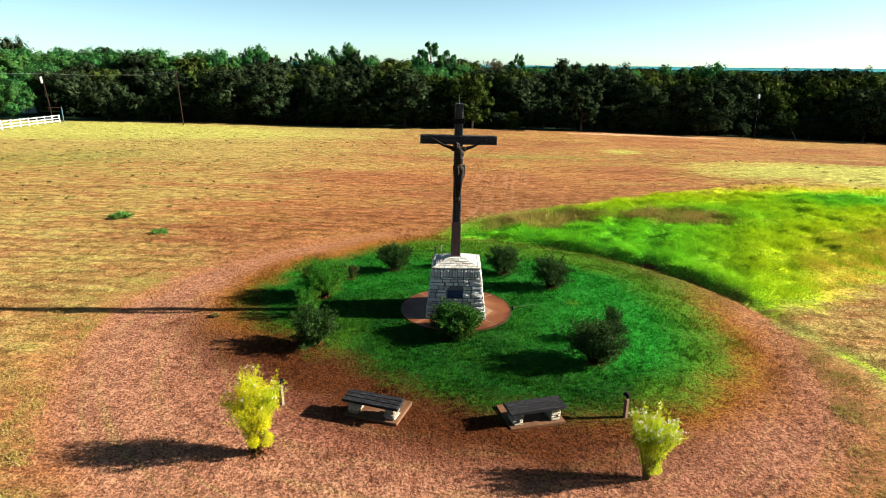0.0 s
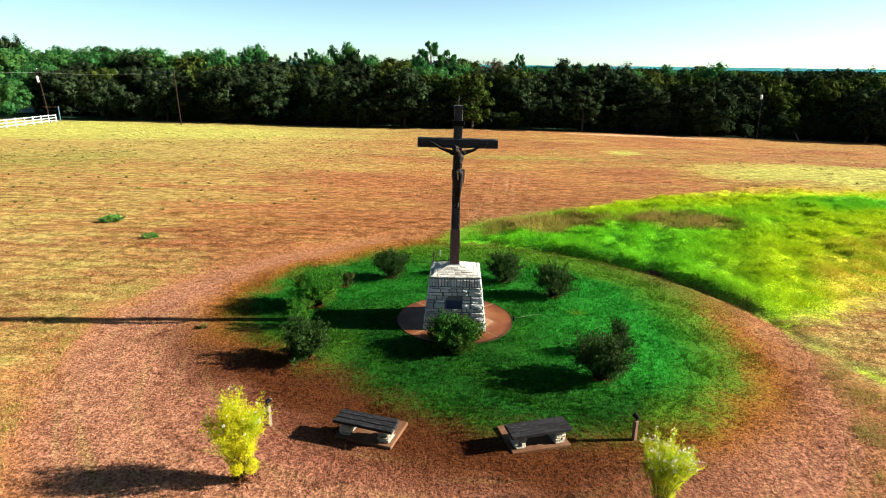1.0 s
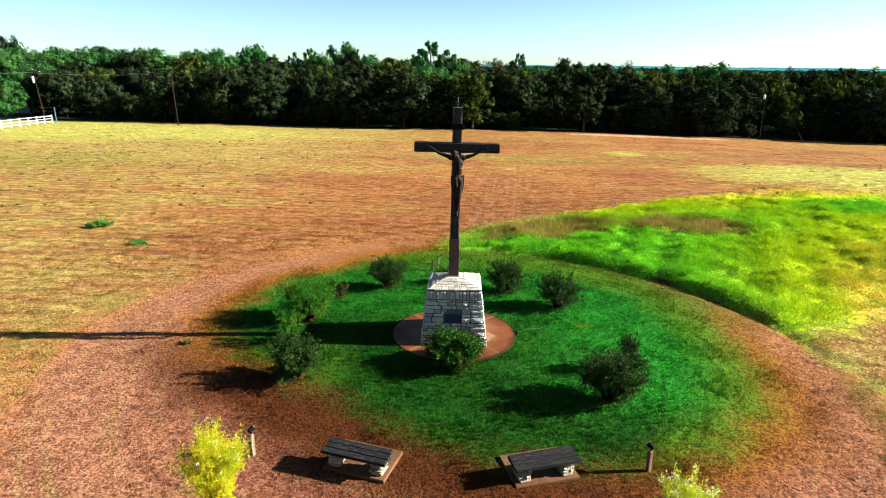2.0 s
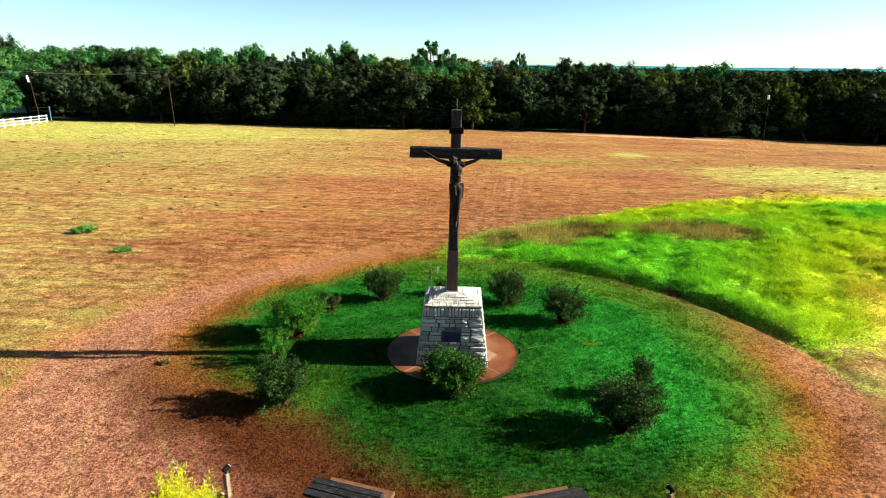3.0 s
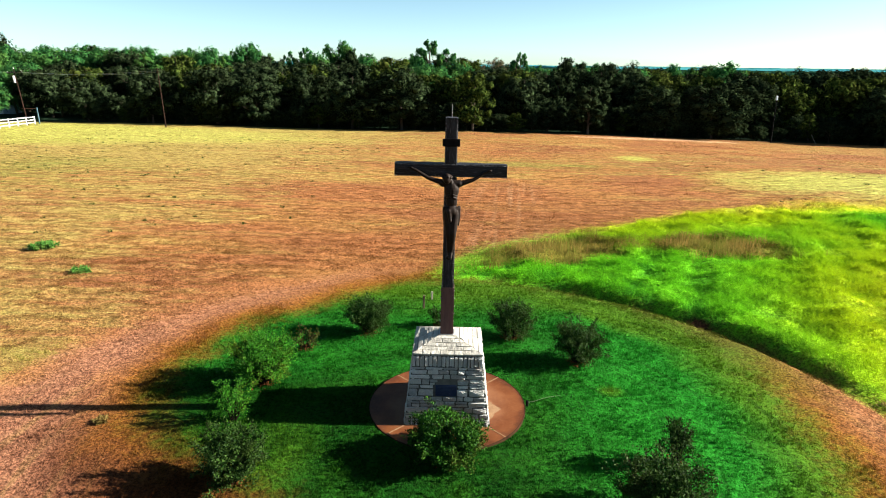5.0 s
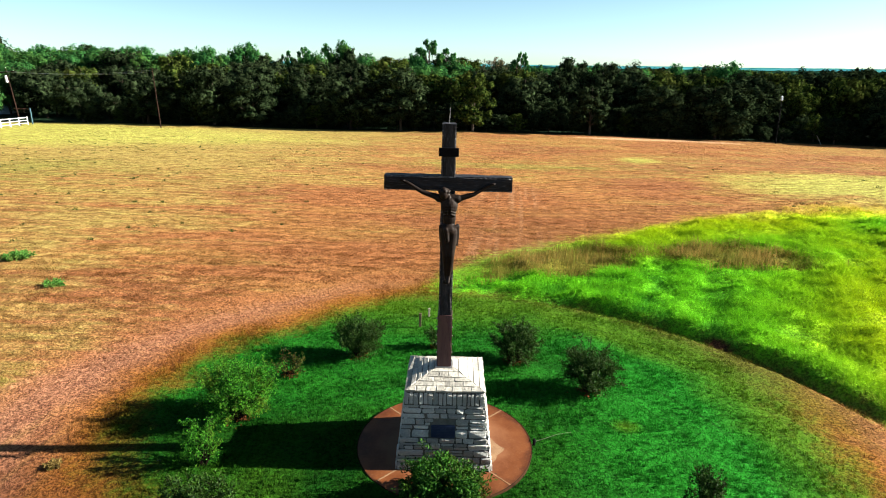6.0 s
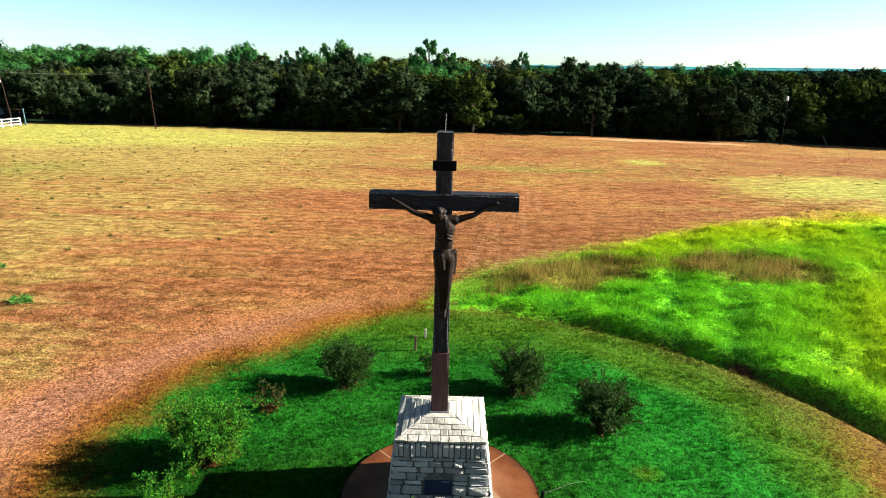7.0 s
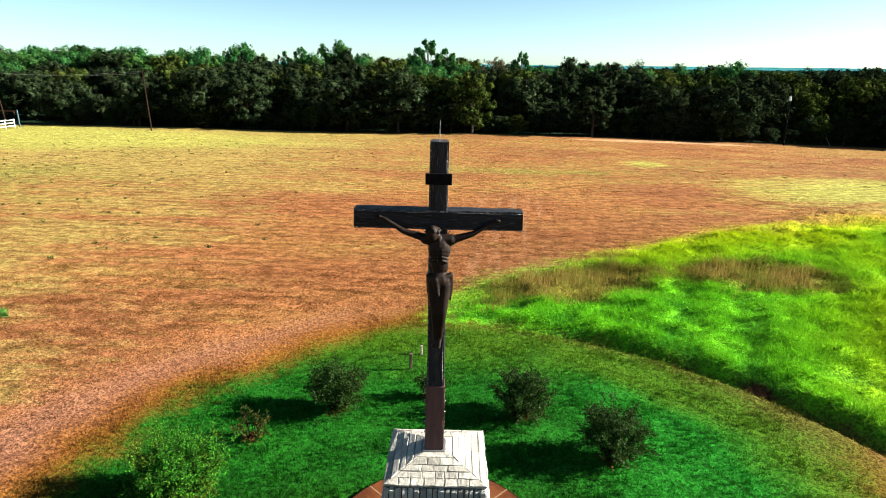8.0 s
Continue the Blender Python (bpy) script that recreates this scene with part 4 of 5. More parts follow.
def far_band(name, y0, depth, x0, x1, count, h0, h1, rad, material, label, seed):
    """Low crowns, too far to tell apart, as rounded lumps of many facets."""
    r = np.random.default_rng(seed)
    vs, fs, base = [], [], 0
    for _ in range(count):
        x, y = r.uniform(x0, x1), y0 + r.uniform(0, depth)
        h, w = r.uniform(h0, h1), rad * r.uniform(0.7, 1.4)
        z0 = gz(x, y) - 1
        for k in range(3):
            zc, q = (0.0, 0.62, 1.0)[k], (1.0, 0.8, 0.25)[k]
            a = np.arange(7) * 2 * np.pi / 7 + r.uniform(0, 1)
            j = r.uniform(0.75, 1.25, 7)
            vs.append(np.stack([x + np.cos(a) * w * q * j, y + np.sin(a) * w * q * j, np.full(7, z0) + (h + 1) * zc * r.uniform(0.9, 1.05, 7)], -1))
        for k in range(2):
            for q in range(7):
                fs.append((base + 7 * k + q, base + 7 * k + (q + 1) % 7, base + 7 * k + 7 + (q + 1) % 7, base + 7 * k + 7 + q))
        base += 21
    ob = soup(name, np.concatenate(vs), np.array(fs), material)
    return tagged(ob, label, "woods", kind="stuff")


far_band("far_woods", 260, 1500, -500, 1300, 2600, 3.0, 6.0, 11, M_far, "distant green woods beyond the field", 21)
# no air in between: the haze is only in the ridge's colour
far_band("distant_ridge", 2400, 2000, -1900, 4000, 500, 4.0, 9.5, 160, M_farther, "wooded ridge on the horizon, tinted blue-green for haze", 22)


# ---- the pedestal ----
PX, PY = 0.02, 0.11                      # its centre
ZB = 0.05                                # top of the pad
Z_EDGE, Z_TOP = 1.585, 1.80              # eaves of the cap, foot of the post
BASE, TOP = (0.88, 0.86), (0.71, 0.66)   # half sizes at the foot and at the eaves


def rock_mesh(seed, material=None, edge=0.12, split=0.11):
    """A unit block, split-faced towards +y, with worn edges."""
    r = random.Random(seed)
    bm = bmesh.new()
    bmesh.ops.create_cube(bm, size=1.0)
    bmesh.ops.bevel(bm, geom=[e for e in bm.edges], offset=edge, segments=1, affect="EDGES")
    for v in bm.verts:
        v.co += Vector([r.uniform(-0.035, 0.035) for _ in range(3)]) * 1.3
        if v.co.y > 0.3:
            v.co.y += r.uniform(-split, split)
    me = bpy.data.meshes.new("stone")
    bm.to_mesh(me)
    bm.free()
    me.materials.append(material or M_stone)
    return me


ROCKS = [rock_mesh(s) for s in range(8)]
FIELD_ROCKS = [rock_mesh(s + 20, M_fieldstone) for s in range(8)]


def stone(parent, m, sx, sy, sz, r):
    ob = new("stone", r.choice(ROCKS))
    ob.parent = parent
    ob.matrix_basis = m @ Matrix.Diagonal((sx, sy, sz, 1))
    return ob


def wall_face(ped, name, turn, half_base, half_top, reach_base, reach_top, r, plaque=None):
    """One battered face: a course of upright stones at foot and head, random courses between."""
    face = thing(name, "", "")
    face.parent = ped
    height = Z_EDGE - ZB
    tilt = math.atan2(reach_base - reach_top, height)
    frame_m = Matrix.Rotation(turn, 4, "Z") @ Matrix.Translation((0, reach_base, 0)) @ Matrix.Rotation(tilt, 4, "X")
    rise = height / math.cos(tilt)

    def put(u0, u1, w0, w1, proud=0.0, play=0.010):
        if u1 - u0 < 0.02:
            return
        if plaque and u1 > plaque[0] and u0 < plaque[1] and w1 > plaque[2] and w0 < plaque[3]:
            if u0 < plaque[0] - 0.03:
                put(u0, plaque[0] - 0.004, w0, w1, proud)
            if u1 > plaque[1] + 0.03:
                put(plaque[1] + 0.004, u1, w0, w1, proud)
            return
        g = 0.014
        d = 0.12
        m = frame_m @ Matrix.Translation(((u0 + u1) / 2, -d / 2 + 0.012 + proud + r.uniform(-play, play), (w0 + w1) / 2)) @ Matrix.Rotation(r.uniform(-0.02, 0.02), 4, "Y")
        stone(face, m, u1 - u0 - g, d, w1 - w0 - g, r)

    def half(w):
        return half_base + (half_top - half_base) * w / rise

    def upright(w0, w1, lo, hi):
        u, e = -half((w0 + w1) / 2), half((w0 + w1) / 2)
        while u < e - 0.02:
            s = min(r.uniform(lo, hi), e - u)
            if e - u - s < 0.04:
                s = e - u
            put(u, u + s, w0, w1, 0.0, 0.005)
            u += s

    upright(0.0, 0.19, 0.07, 0.12)
    upright(rise - 0.235, rise, 0.065, 0.105)
    w = 0.19
    end = rise - 0.235
    while w < end - 0.01:
        h = r.choice((0.075, 0.10, 0.13, 0.17))
        if end - w - h < 0.05:
            h = end - w
        u, e = -half(w + h / 2), half(w + h / 2)
        while u < e - 0.02:
            s = r.uniform(0.13, 0.40)
            if e - u - s < 0.10:
                s = e - u
            if h > 0.12 and r.random() < 0.45:
                q = r.uniform(0.4, 0.6) * h
                put(u, u + s, w, w + q)
                put(u, u + s, w + q, w + h)
            else:
                put(u, u + s, w, w + h)
            u += s
        w += h
    return frame_m


def build_pedestal():
    r = random.Random(5)
    ped = thing("stone_pedestal", "tapered pale limestone pedestal carrying the tall wooden cross", "pedestal", pose(PX, PY, 0))
    bm = bmesh.new()
    rings = []
    for hx, hy, z in ((BASE[0], BASE[1], ZB), (TOP[0], TOP[1], Z_EDGE - 0.05), (0.2, 0.2, Z_TOP - 0.075)):
        i = 0.008
        rings.append([bm.verts.new((sx * (hx - i), sy * (hy - i), z)) for sx, sy in ((-1, -1), (1, -1), (1, 1), (-1, 1))])
    for a, b in zip(rings, rings[1:]):
        for q in range(4):
            bm.faces.new((a[q], a[(q + 1) % 4], b[(q + 1) % 4], b[q]))
    bm.faces.new(rings[0][::-1])
    bm.faces.new(rings[-1])
    part("mortar_core", bm, M_mortar, ped, "grey mortar joints")
    bm = bmesh.new()
    lo = [bm.verts.new((sx * (TOP[0] - 0.006), sy * (TOP[1] - 0.006), Z_EDGE - 0.016)) for sx, sy in ((-1, -1), (1, -1), (1, 1), (-1, 1))]
    hi = [bm.verts.new((sx * 0.15, sy * 0.15, Z_TOP - 0.014)) for sx, sy in ((-1, -1), (1, -1), (1, 1), (-1, 1))]
    for q in range(4):
        bm.faces.new((lo[q], lo[(q + 1) % 4], hi[(q + 1) % 4], hi[q]))
    bm.faces.new(hi)
    bm.faces.new(lo[::-1])
    part("cap_bed", bm, M_bed, ped, "pale mortar bed under the cap stones")
    fm = wall_face(ped, "front_face", math.pi, BASE[0], TOP[0], BASE[1], TOP[1], r, (-0.20, 0.24, 0.695, 0.94))
    wall_face(ped, "east_face", -math.pi / 2, BASE[1], TOP[1], BASE[0], TOP[0], r)
    wall_face(ped, "west_face", math.pi / 2, BASE[1], TOP[1], BASE[0], TOP[0], r)
    wall_face(ped, "back_face", 0, BASE[0], TOP[0], BASE[1], TOP[1], r)
    # plaque, set a little proud of the stones
    bm = bmesh.new()
    box(bm, -0.197, 0.237, -0.03, 0.022, 0.698, 0.937, 0.006)
    plq = part("plaque", bm, M_plaque, ped, "dark blue metal plaque with raised lines")
    plq.matrix_basis = fm
    bm = bmesh.new()
    for k in range(7):
        w = 0.17 if k == 0 else random.uniform(0.09, 0.17)
        z = 0.912 - 0.031 * k
        box(bm, 0.02 - w, 0.02 + w, 0.0225, 0.0255, z - 0.006, z + 0.006)
    part("raised_lines", bm, M_letter, plq)
    # the cap: four sloping faces of slabs
    cap = thing("cap", "", "")
    cap.parent = ped
    for turn, ha, hb, along in ((math.pi, TOP[0], TOP[1], False), (0, TOP[0], TOP[1], False), (-math.pi / 2, TOP[1], TOP[0], True), (math.pi / 2, TOP[1], TOP[0], True)):
        inner = 0.13
        run, up = hb + 0.015 - inner, Z_TOP - Z_EDGE
        tilt = math.atan2(up, run)
        length = math.hypot(run, up)
        fm2 = Matrix.Rotation(turn, 4, "Z") @ Matrix.Translation((0, hb + 0.015, Z_EDGE)) @ Matrix.Rotation(-tilt, 4, "X")

        def half(v):
            return ha + 0.012 + (inner - ha - 0.012) * v / length

        def lay(a0, a1, b0, b1, v0, v1):
            """One slab: a0 to a1 along its lower edge, b0 to b1 along its upper edge."""
            g, lift = 0.0035, r.uniform(-0.006, 0.006)
            bm = bmesh.new()
            rings = []
            for inset, z in ((0.0, -0.045), (0.0, -0.008), (0.007, 0.0)):
                e = g + inset
                rings.append([bm.verts.new((x + sx * e + r.uniform(-0.008, 0.008), -(v + sv * e) + r.uniform(-0.006, 0.006), z + lift + r.uniform(-0.005, 0.005))) for x, v, sx, sv in ((a0, v0, 1, 1), (a1, v0, -1, 1), (b1, v1, -1, -1), (b0, v1, 1, -1))])
            for p, q in zip(rings, rings[1:]):
                for i in range(4):
                    bm.faces.new((p[i], p[(i + 1) % 4], q[(i + 1) % 4], q[i]))
            bm.faces.new(rings[-1])
            bm.faces.new(rings[0][::-1])
            bmesh.ops.recalc_face_normals(bm, faces=bm.faces[:])
            part("slab", bm, M_capstone, cap).matrix_basis = fm2

        v = 0.0
        while v < length - 0.02:
            s = min(r.uniform(0.09, 0.13), length - v)
            if length - v - s < 0.06:
                s = length - v
            lo, hi = half(v), half(v + s)
            cuts = []
            u = -hi
            while u < hi - 0.02:                       # short blocks in front and behind, long slabs on the sides
                u += r.uniform(0.38, 0.75) if along else r.uniform(0.12, 0.26)
                if u < hi - 0.08:
                    cuts.append(u)
            for u0, u1 in zip([None] + cuts, cuts + [None]):
                lay(-lo if u0 is None else u0, lo if u1 is None else u1, -hi if u0 is None else u0, hi if u1 is None else u1, v, v + s)
            v += s


build_pedestal()


def build_pad():
    pad = thing("concrete_pad", "round red-brown stained concrete pad under the pedestal", "pad", pose(PX, 0.1, 0), kind="structure")
    R, n = 1.70, 14
    for k in range(4):
        bm = bmesh.new()
        a0, a1 = math.pi / 4 + k * math.pi / 2 + 0.004, math.pi / 4 + (k + 1) * math.pi / 2 - 0.004
        rim = [(math.cos(a0 + (a1 - a0) * i / n) * R, math.sin(a0 + (a1 - a0) * i / n) * R) for i in range(n + 1)]
        low = [bm.verts.new((0, 0, -0.15))] + [bm.verts.new((x, y, -0.15)) for x, y in rim]
        up = [bm.verts.new((0, 0, ZB))] + [bm.verts.new((x, y, ZB)) for x, y in rim]
        bm.faces.new(up)
        bm.faces.new(low[::-1])
        for i in range(n + 2):
            j = (i + 1) % (n + 2)
            bm.faces.new((low[i], low[j], up[j], up[i]))
        part("pad_sector", bm, M_pad, pad)
    bm = bmesh.new()
    for k in range(4):
        a = math.pi / 4 + k * math.pi / 2
        box(bm, 1.0, R + 0.005, -0.014, 0.014, 0, ZB + 0.004, 0, 0, Matrix.Rotation(a, 4, "Z"))
    part("joint_strip", bm, M_patch, pad, "pale joint strips between the sectors")
    bm = bmesh.new()
    ring = []
    for i in range(72):
        a = 2 * math.pi * i / 72
        w = 0.006 * math.sin(5 * a) + random.uniform(-0.004, 0.004)
        ring.append([bm.verts.new((math.cos(a) * q, math.sin(a) * q, z)) for q, z in ((R + 0.002, -0.1), (R + 0.002, ZB + 0.005), (R + 0.014 + w, ZB + 0.002), (R + 0.020 + w, -0.1))])
    for i in range(72):
        p, q = ring[i], ring[(i + 1) % 72]
        for j in range(3):
            bm.faces.new((p[j], q[j], q[j + 1], p[j + 1]))
    part("edge_strip", bm, M_kerb, pad, "pale mortar edge of the pad")

    bm = bmesh.new()
    pts = [(0.885, 0.22), (0.885, -0.62), (0.98, -0.50), (1.02, -0.36), (1.13, -0.24), (1.17, -0.15), (1.08, -0.08), (1.0, 0.02), (0.95, 0.12)]
    low = [bm.verts.new((x, y, ZB - 0.01)) for x, y in pts]
    up = [bm.verts.new((x, y, ZB + 0.004)) for x, y in pts]
    bm.faces.new(up[::-1])
    for i in range(len(pts)):
        j = (i + 1) % len(pts)
        bm.faces.new((low[i], up[i], up[j], low[j]))
    bmesh.ops.recalc_face_normals(bm, faces=bm.faces[:])
    part("pale_patch", bm, M_patch, pad, "thin pale patch on the pad beside the pedestal")

build_pad()


# ---- the cross ----
def build_cross():
    X0, Y0, W = -0.012, 0.09, 0.118          # middle of the post's foot, half its width
    lean = Matrix.Rotation(radians(0.55), 4, "Y")
    cross = thing("wooden_cross", "tall dark weathered timber cross standing on the stone pedestal", "cross", pose(X0, Y0, Z_TOP - 0.03) @ lean)
    H = 6.245 - Z_TOP + 0.03

    def beam(name, x0, x1, y0, y1, z0, z1, material, label="", cuts=12, axis_i=2, worn=0.006):
        bm = bmesh.new()
        box(bm, x0, x1, y0, y1, z0, z1)
        es = [e for e in bm.edges if abs((e.verts[0].co - e.verts[1].co)[axis_i]) > 0.05 and max(abs((e.verts[0].co - e.verts[1].co)[i]) for i in range(3) if i != axis_i) < 1e-6]
        for f in bmesh.ops.bevel(bm, geom=es, offset=0.020, segments=2, affect="EDGES")["faces"]:
            f.material_index = 1
        es = [e for e in bm.edges if abs((e.verts[0].co - e.verts[1].co)[axis_i]) > 0.05]
        bmesh.ops.subdivide_edges(bm, edges=es, cuts=cuts)
        for v in bm.verts:
            v.co += Vector([random.uniform(-worn, worn) for _ in range(3)])
        ob = part(name, bm, material, cross, label, smooth=False)
        ob.data.materials.append(M_sleeve if material is M_sleeve else M_worn)
        return ob

    beam("post", -W, W, -W, W, 0.3, H, M_timber)
    beam("sleeve", -W - 0.016, W + 0.016, -W - 0.016, W + 0.016, 0.02, 1.06, M_sleeve, "red-brown timber sleeve round the foot", 4, 2, 0.002)
    bm = bmesh.new()
    box(bm, -W - 0.045, W + 0.045, -W - 0.045, W + 0.045, 0.0, 0.03, 0.006)
    part("foot_plate", bm, M_steel, cross, "grey steel foot plate")
    zb = 5.25 - Z_TOP + 0.03
    beam("crossbeam", -1.085, 1.085, -W - 0.035, W - 0.005, zb - 0.122, zb + 0.122, M_timber_x, "", 14, 0, 0.006)
    bm = bmesh.new()
    z = 5.785 - Z_TOP + 0.03
    box(bm, -0.168, 0.168, -W - 0.05, -W - 0.012, z - 0.072, z + 0.072, 0.006)
    part("title_board", bm, M_black, cross, "small blank black title board")
    bm = bmesh.new()
    tube(bm, [(0, 0, H - 0.01), (0, 0, H + 0.12), (0.004, 0, H + 0.25)], [0.005, 0.004, 0.003], 6)
    part("rod", bm, M_steel, cross, "thin metal rod on the top")
    for k in range(6):
        for side in (-1, 1):
            z = 0.12 + 0.17 * k
            bm = bmesh.new()
            box(bm, side * (W + 0.016), side * (W + 0.032), -0.09, -0.07, z, z + 0.02, 0.004)
            part("bolt", bm, M_steel, cross)
    return cross


build_cross()


def build_figure():
    """The bronze figure on the cross: one plain closed mesh out of rounded limbs."""
    bm = bmesh.new()
    yb = -0.12

    def limb(points, radii):
        pts, rad = [], []
        ps = [Vector(p) for p in points]
        for a, b, ra, rb in zip(ps, ps[1:], radii, radii[1:]):
            for q in range(4):
                pts.append(a.lerp(b, q / 4))
                rad.append(ra + (rb - ra) * q / 4)
        pts.append(ps[-1])
        rad.append(radii[-1])
        tube(bm, pts, rad, 12)
        for p, q in ((pts[0], rad[0]), (pts[-1], rad[-1])):
            bmesh.ops.create_uvsphere(bm, u_segments=12, v_segments=8, radius=q, matrix=Matrix.Translation(p))

    def blob(p, s):
        bmesh.ops.create_uvsphere(bm, u_segments=14, v_segments=10, radius=1.0, matrix=Matrix.Translation(p) @ Matrix.Diagonal((*s, 1)))

    limb([(-0.745, yb + 0.03, 5.30), (-0.66, yb + 0.02, 5.27), (-0.42, yb + 0.0, 5.12), (-0.17, yb, 5.04)], [0.022, 0.026, 0.038, 0.055])
    limb([(0.765, yb + 0.03, 5.26), (0.68, yb + 0.02, 5.22), (0.46, yb + 0.0, 5.09), (0.23, yb, 5.02)], [0.022, 0.026, 0.038, 0.055])
    blob((-0.755, yb + 0.02, 5.31), (0.05, 0.03, 0.022))
    blob((0.775, yb + 0.02, 5.265), (0.05, 0.03, 0.022))
    limb([(-0.13, yb, 5.02), (0.19, yb, 5.01)], [0.075, 0.075])
    blob((0.045, yb - 0.02, 4.89), (0.150, 0.10, 0.18))
    for k in range(4):
        for sx in (-1, 1):
            limb([(0.045 + sx * 0.03, yb - 0.115, 4.90 - 0.045 * k), (0.045 + sx * 0.12, yb - 0.07, 4.87 - 0.05 * k)], [0.012, 0.010])
    blob((0.05, yb - 0.01, 4.68), (0.115, 0.08, 0.19))
    blob((0.045, yb - 0.02, 4.47), (0.155, 0.115, 0.13))
    limb([(0.03, yb - 0.02, 5.02), (-0.02, yb - 0.06, 5.10)], [0.055, 0.05])
    blob((-0.045, yb - 0.09, 5.12), (0.075, 0.09, 0.105))
    blob((-0.03, yb - 0.05, 5.13), (0.082, 0.085, 0.08))
    limb([(-0.10, yb - 0.06, 5.07), (-0.085, yb - 0.05, 4.97)], [0.03, 0.018])
    limb([(0.035, yb - 0.07, 5.08), (0.04, yb - 0.075, 4.98)], [0.03, 0.018])
    for k in range(9):
        a = k * 0.7
        blob((-0.04 + 0.085 * math.cos(a), yb - 0.075 + 0.085 * math.sin(a), 5.155 + 0.012 * math.sin(3 * a)), (0.026, 0.026, 0.022))
    limb([(-0.03, yb - 0.02, 4.42), (0.0, yb - 0.065, 4.02), (0.01, yb - 0.02, 3.62)], [0.085, 0.062, 0.036])
    limb([(0.12, yb - 0.02, 4.42), (0.09, yb - 0.08, 4.03), (0.06, yb - 0.03, 3.64)], [0.085, 0.062, 0.036])
    limb([(0.01, yb - 0.02, 3.63), (0.03, yb - 0.08, 3.52)], [0.034, 0.026])
    limb([(0.06, yb - 0.03, 3.64), (0.045, yb - 0.10, 3.53)], [0.034, 0.026])
    limb([(-0.09, yb - 0.03, 4.53), (0.05, yb - 0.085, 4.50), (0.18, yb - 0.04, 4.54)], [0.04, 0.045, 0.035])
    limb([(0.195, yb - 0.03, 4.55), (0.20, yb - 0.02, 4.36), (0.19, yb, 4.18)], [0.035, 0.028, 0.014])
    limb([(0.0, yb - 0.10, 4.49), (0.03, yb - 0.13, 4.30)], [0.05, 0.03])
    limb([(-0.08, yb, 4.48), (-0.09, yb + 0.02, 4.28)], [0.05, 0.03])
    blob((0.01, yb + 0.03, 3.50), (0.07, 0.06, 0.05))
    ob = mesh_ob("bronze_statue", bm, M_bronze, True)
    md = ob.modifiers.new("merge", "REMESH")
    md.mode, md.voxel_size, md.use_smooth_shade = "VOXEL", 0.011, True
    sm = ob.modifiers.new("soften", "SMOOTH")
    sm.factor, sm.iterations = 0.5, 3
    tagged(ob, "dark bronze figure fixed to the timber cross", "statue")


build_figure()


# ---- benches ----
def build_bench(m, label, seed):
    r = random.Random(seed)
    bench = thing("garden_bench", label, "bench", m, "benches facing the monument")
    bm = bmesh.new()
    box(bm, -0.62, 0.62, -0.47, 0.47, -0.08, 0.06, 0.012)
    part("base_slab", bm, M_slab, bench, "brown concrete slab")
    for sx in (-0.42, 0.42):
        pier = thing("pier", "", "")
        pier.parent = bench
        z, k = 0.06, 0
        while z < 0.345:
            h = r.choice((0.06, 0.075, 0.09))
            if 0.35 - z - h < 0.05:
                h = 0.35 - z
            cut = r.uniform(0.35, 0.65)
            w, d = 0.26, 0.36
            for x0, x1 in (((0, cut), (cut, 1.0)) if k % 2 else ((0, 1.0),)):
                wx = (x1 - x0) * w
                stone(pier, Matrix.Translation((sx - w / 2 + (x0 + x1) / 2 * w + r.uniform(-0.012, 0.012), -0.23 + r.uniform(-0.015, 0.015), z + h / 2)), wx - 0.018, d + r.uniform(-0.05, 0.03), h - 0.015, r).data = FIELD_ROCKS[k % 8]
            z += h
            k += 1
    for k in range(3):
        y0 = -0.47 + k * 0.152
        bm = bmesh.new()
        box(bm, -0.64, 0.64 - r.uniform(0, 0.02), y0, y0 + 0.142, 0.35, 0.42, 0.008, 0.005)
        pk = part("plank", bm, M_plank, bench, "")
        for x in (-0.42, 0.02, 0.42):
            bm = bmesh.new()
            box(bm, x - 0.010, x + 0.010, y0 + 0.060, y0 + 0.080, 0.415, 0.426, 0.004)
            part("bolt_head", bm, M_black, pk, "")
    return bench


def corner_pose(x, y, turn, lx, ly):
    c, s = math.cos(radians(turn)), math.sin(radians(turn))
    cx, cy = x - (c * lx - s * ly), y - (s * lx + c * ly)
    return pose(cx, cy, gz(cx, cy) - 0.01, 0, 0, turn)


build_bench(corner_pose(-1.19, -6.33, -16.5, 0.62, -0.47), "black plank bench on stacked stone piers and slab", 3)
build_bench(corner_pose(1.19, -6.36, 16.0, -0.62, -0.47), "black plank bench on stone piers beside a spotlight post", 4)


# ---- spotlight posts and marker posts ----
def build_spot(x, y, label, turn, wood):
    ob = thing("spotlight_post", label, "spotlight", pose(x, y, gz(x, y), 0, 0, turn), "spotlight posts")
    bm = bmesh.new()
    box(bm, -0.04, 0.04, -0.04, 0.04, -0.1, 0.46, 0.008, 0.003)
    part("post", bm, wood, ob)
    bm = bmesh.new()
    tube(bm, [(0, 0, 0.455), (0, 0, 0.50), (0, 0.02, 0.53)], [0.018, 0.016, 0.014], 8)
    part("bracket", bm, M_black, ob)
    bm = bmesh.new()
    tube(bm, [(0, -0.06, 0.535), (0, -0.045, 0.54), (0, 0.0, 0.55), (0, 0.065, 0.568)], [0.022, 0.038, 0.046, 0.054], 12)
    head = part("lamp_head", bm, M_black, ob, "black lamp head")
    bm = bmesh.new()
    tube(bm, [(0, 0.064, 0.5677), (0, 0.069, 0.569)], [0.047, 0.047], 12)
    part("lens", bm, M_glass, head)
    return ob


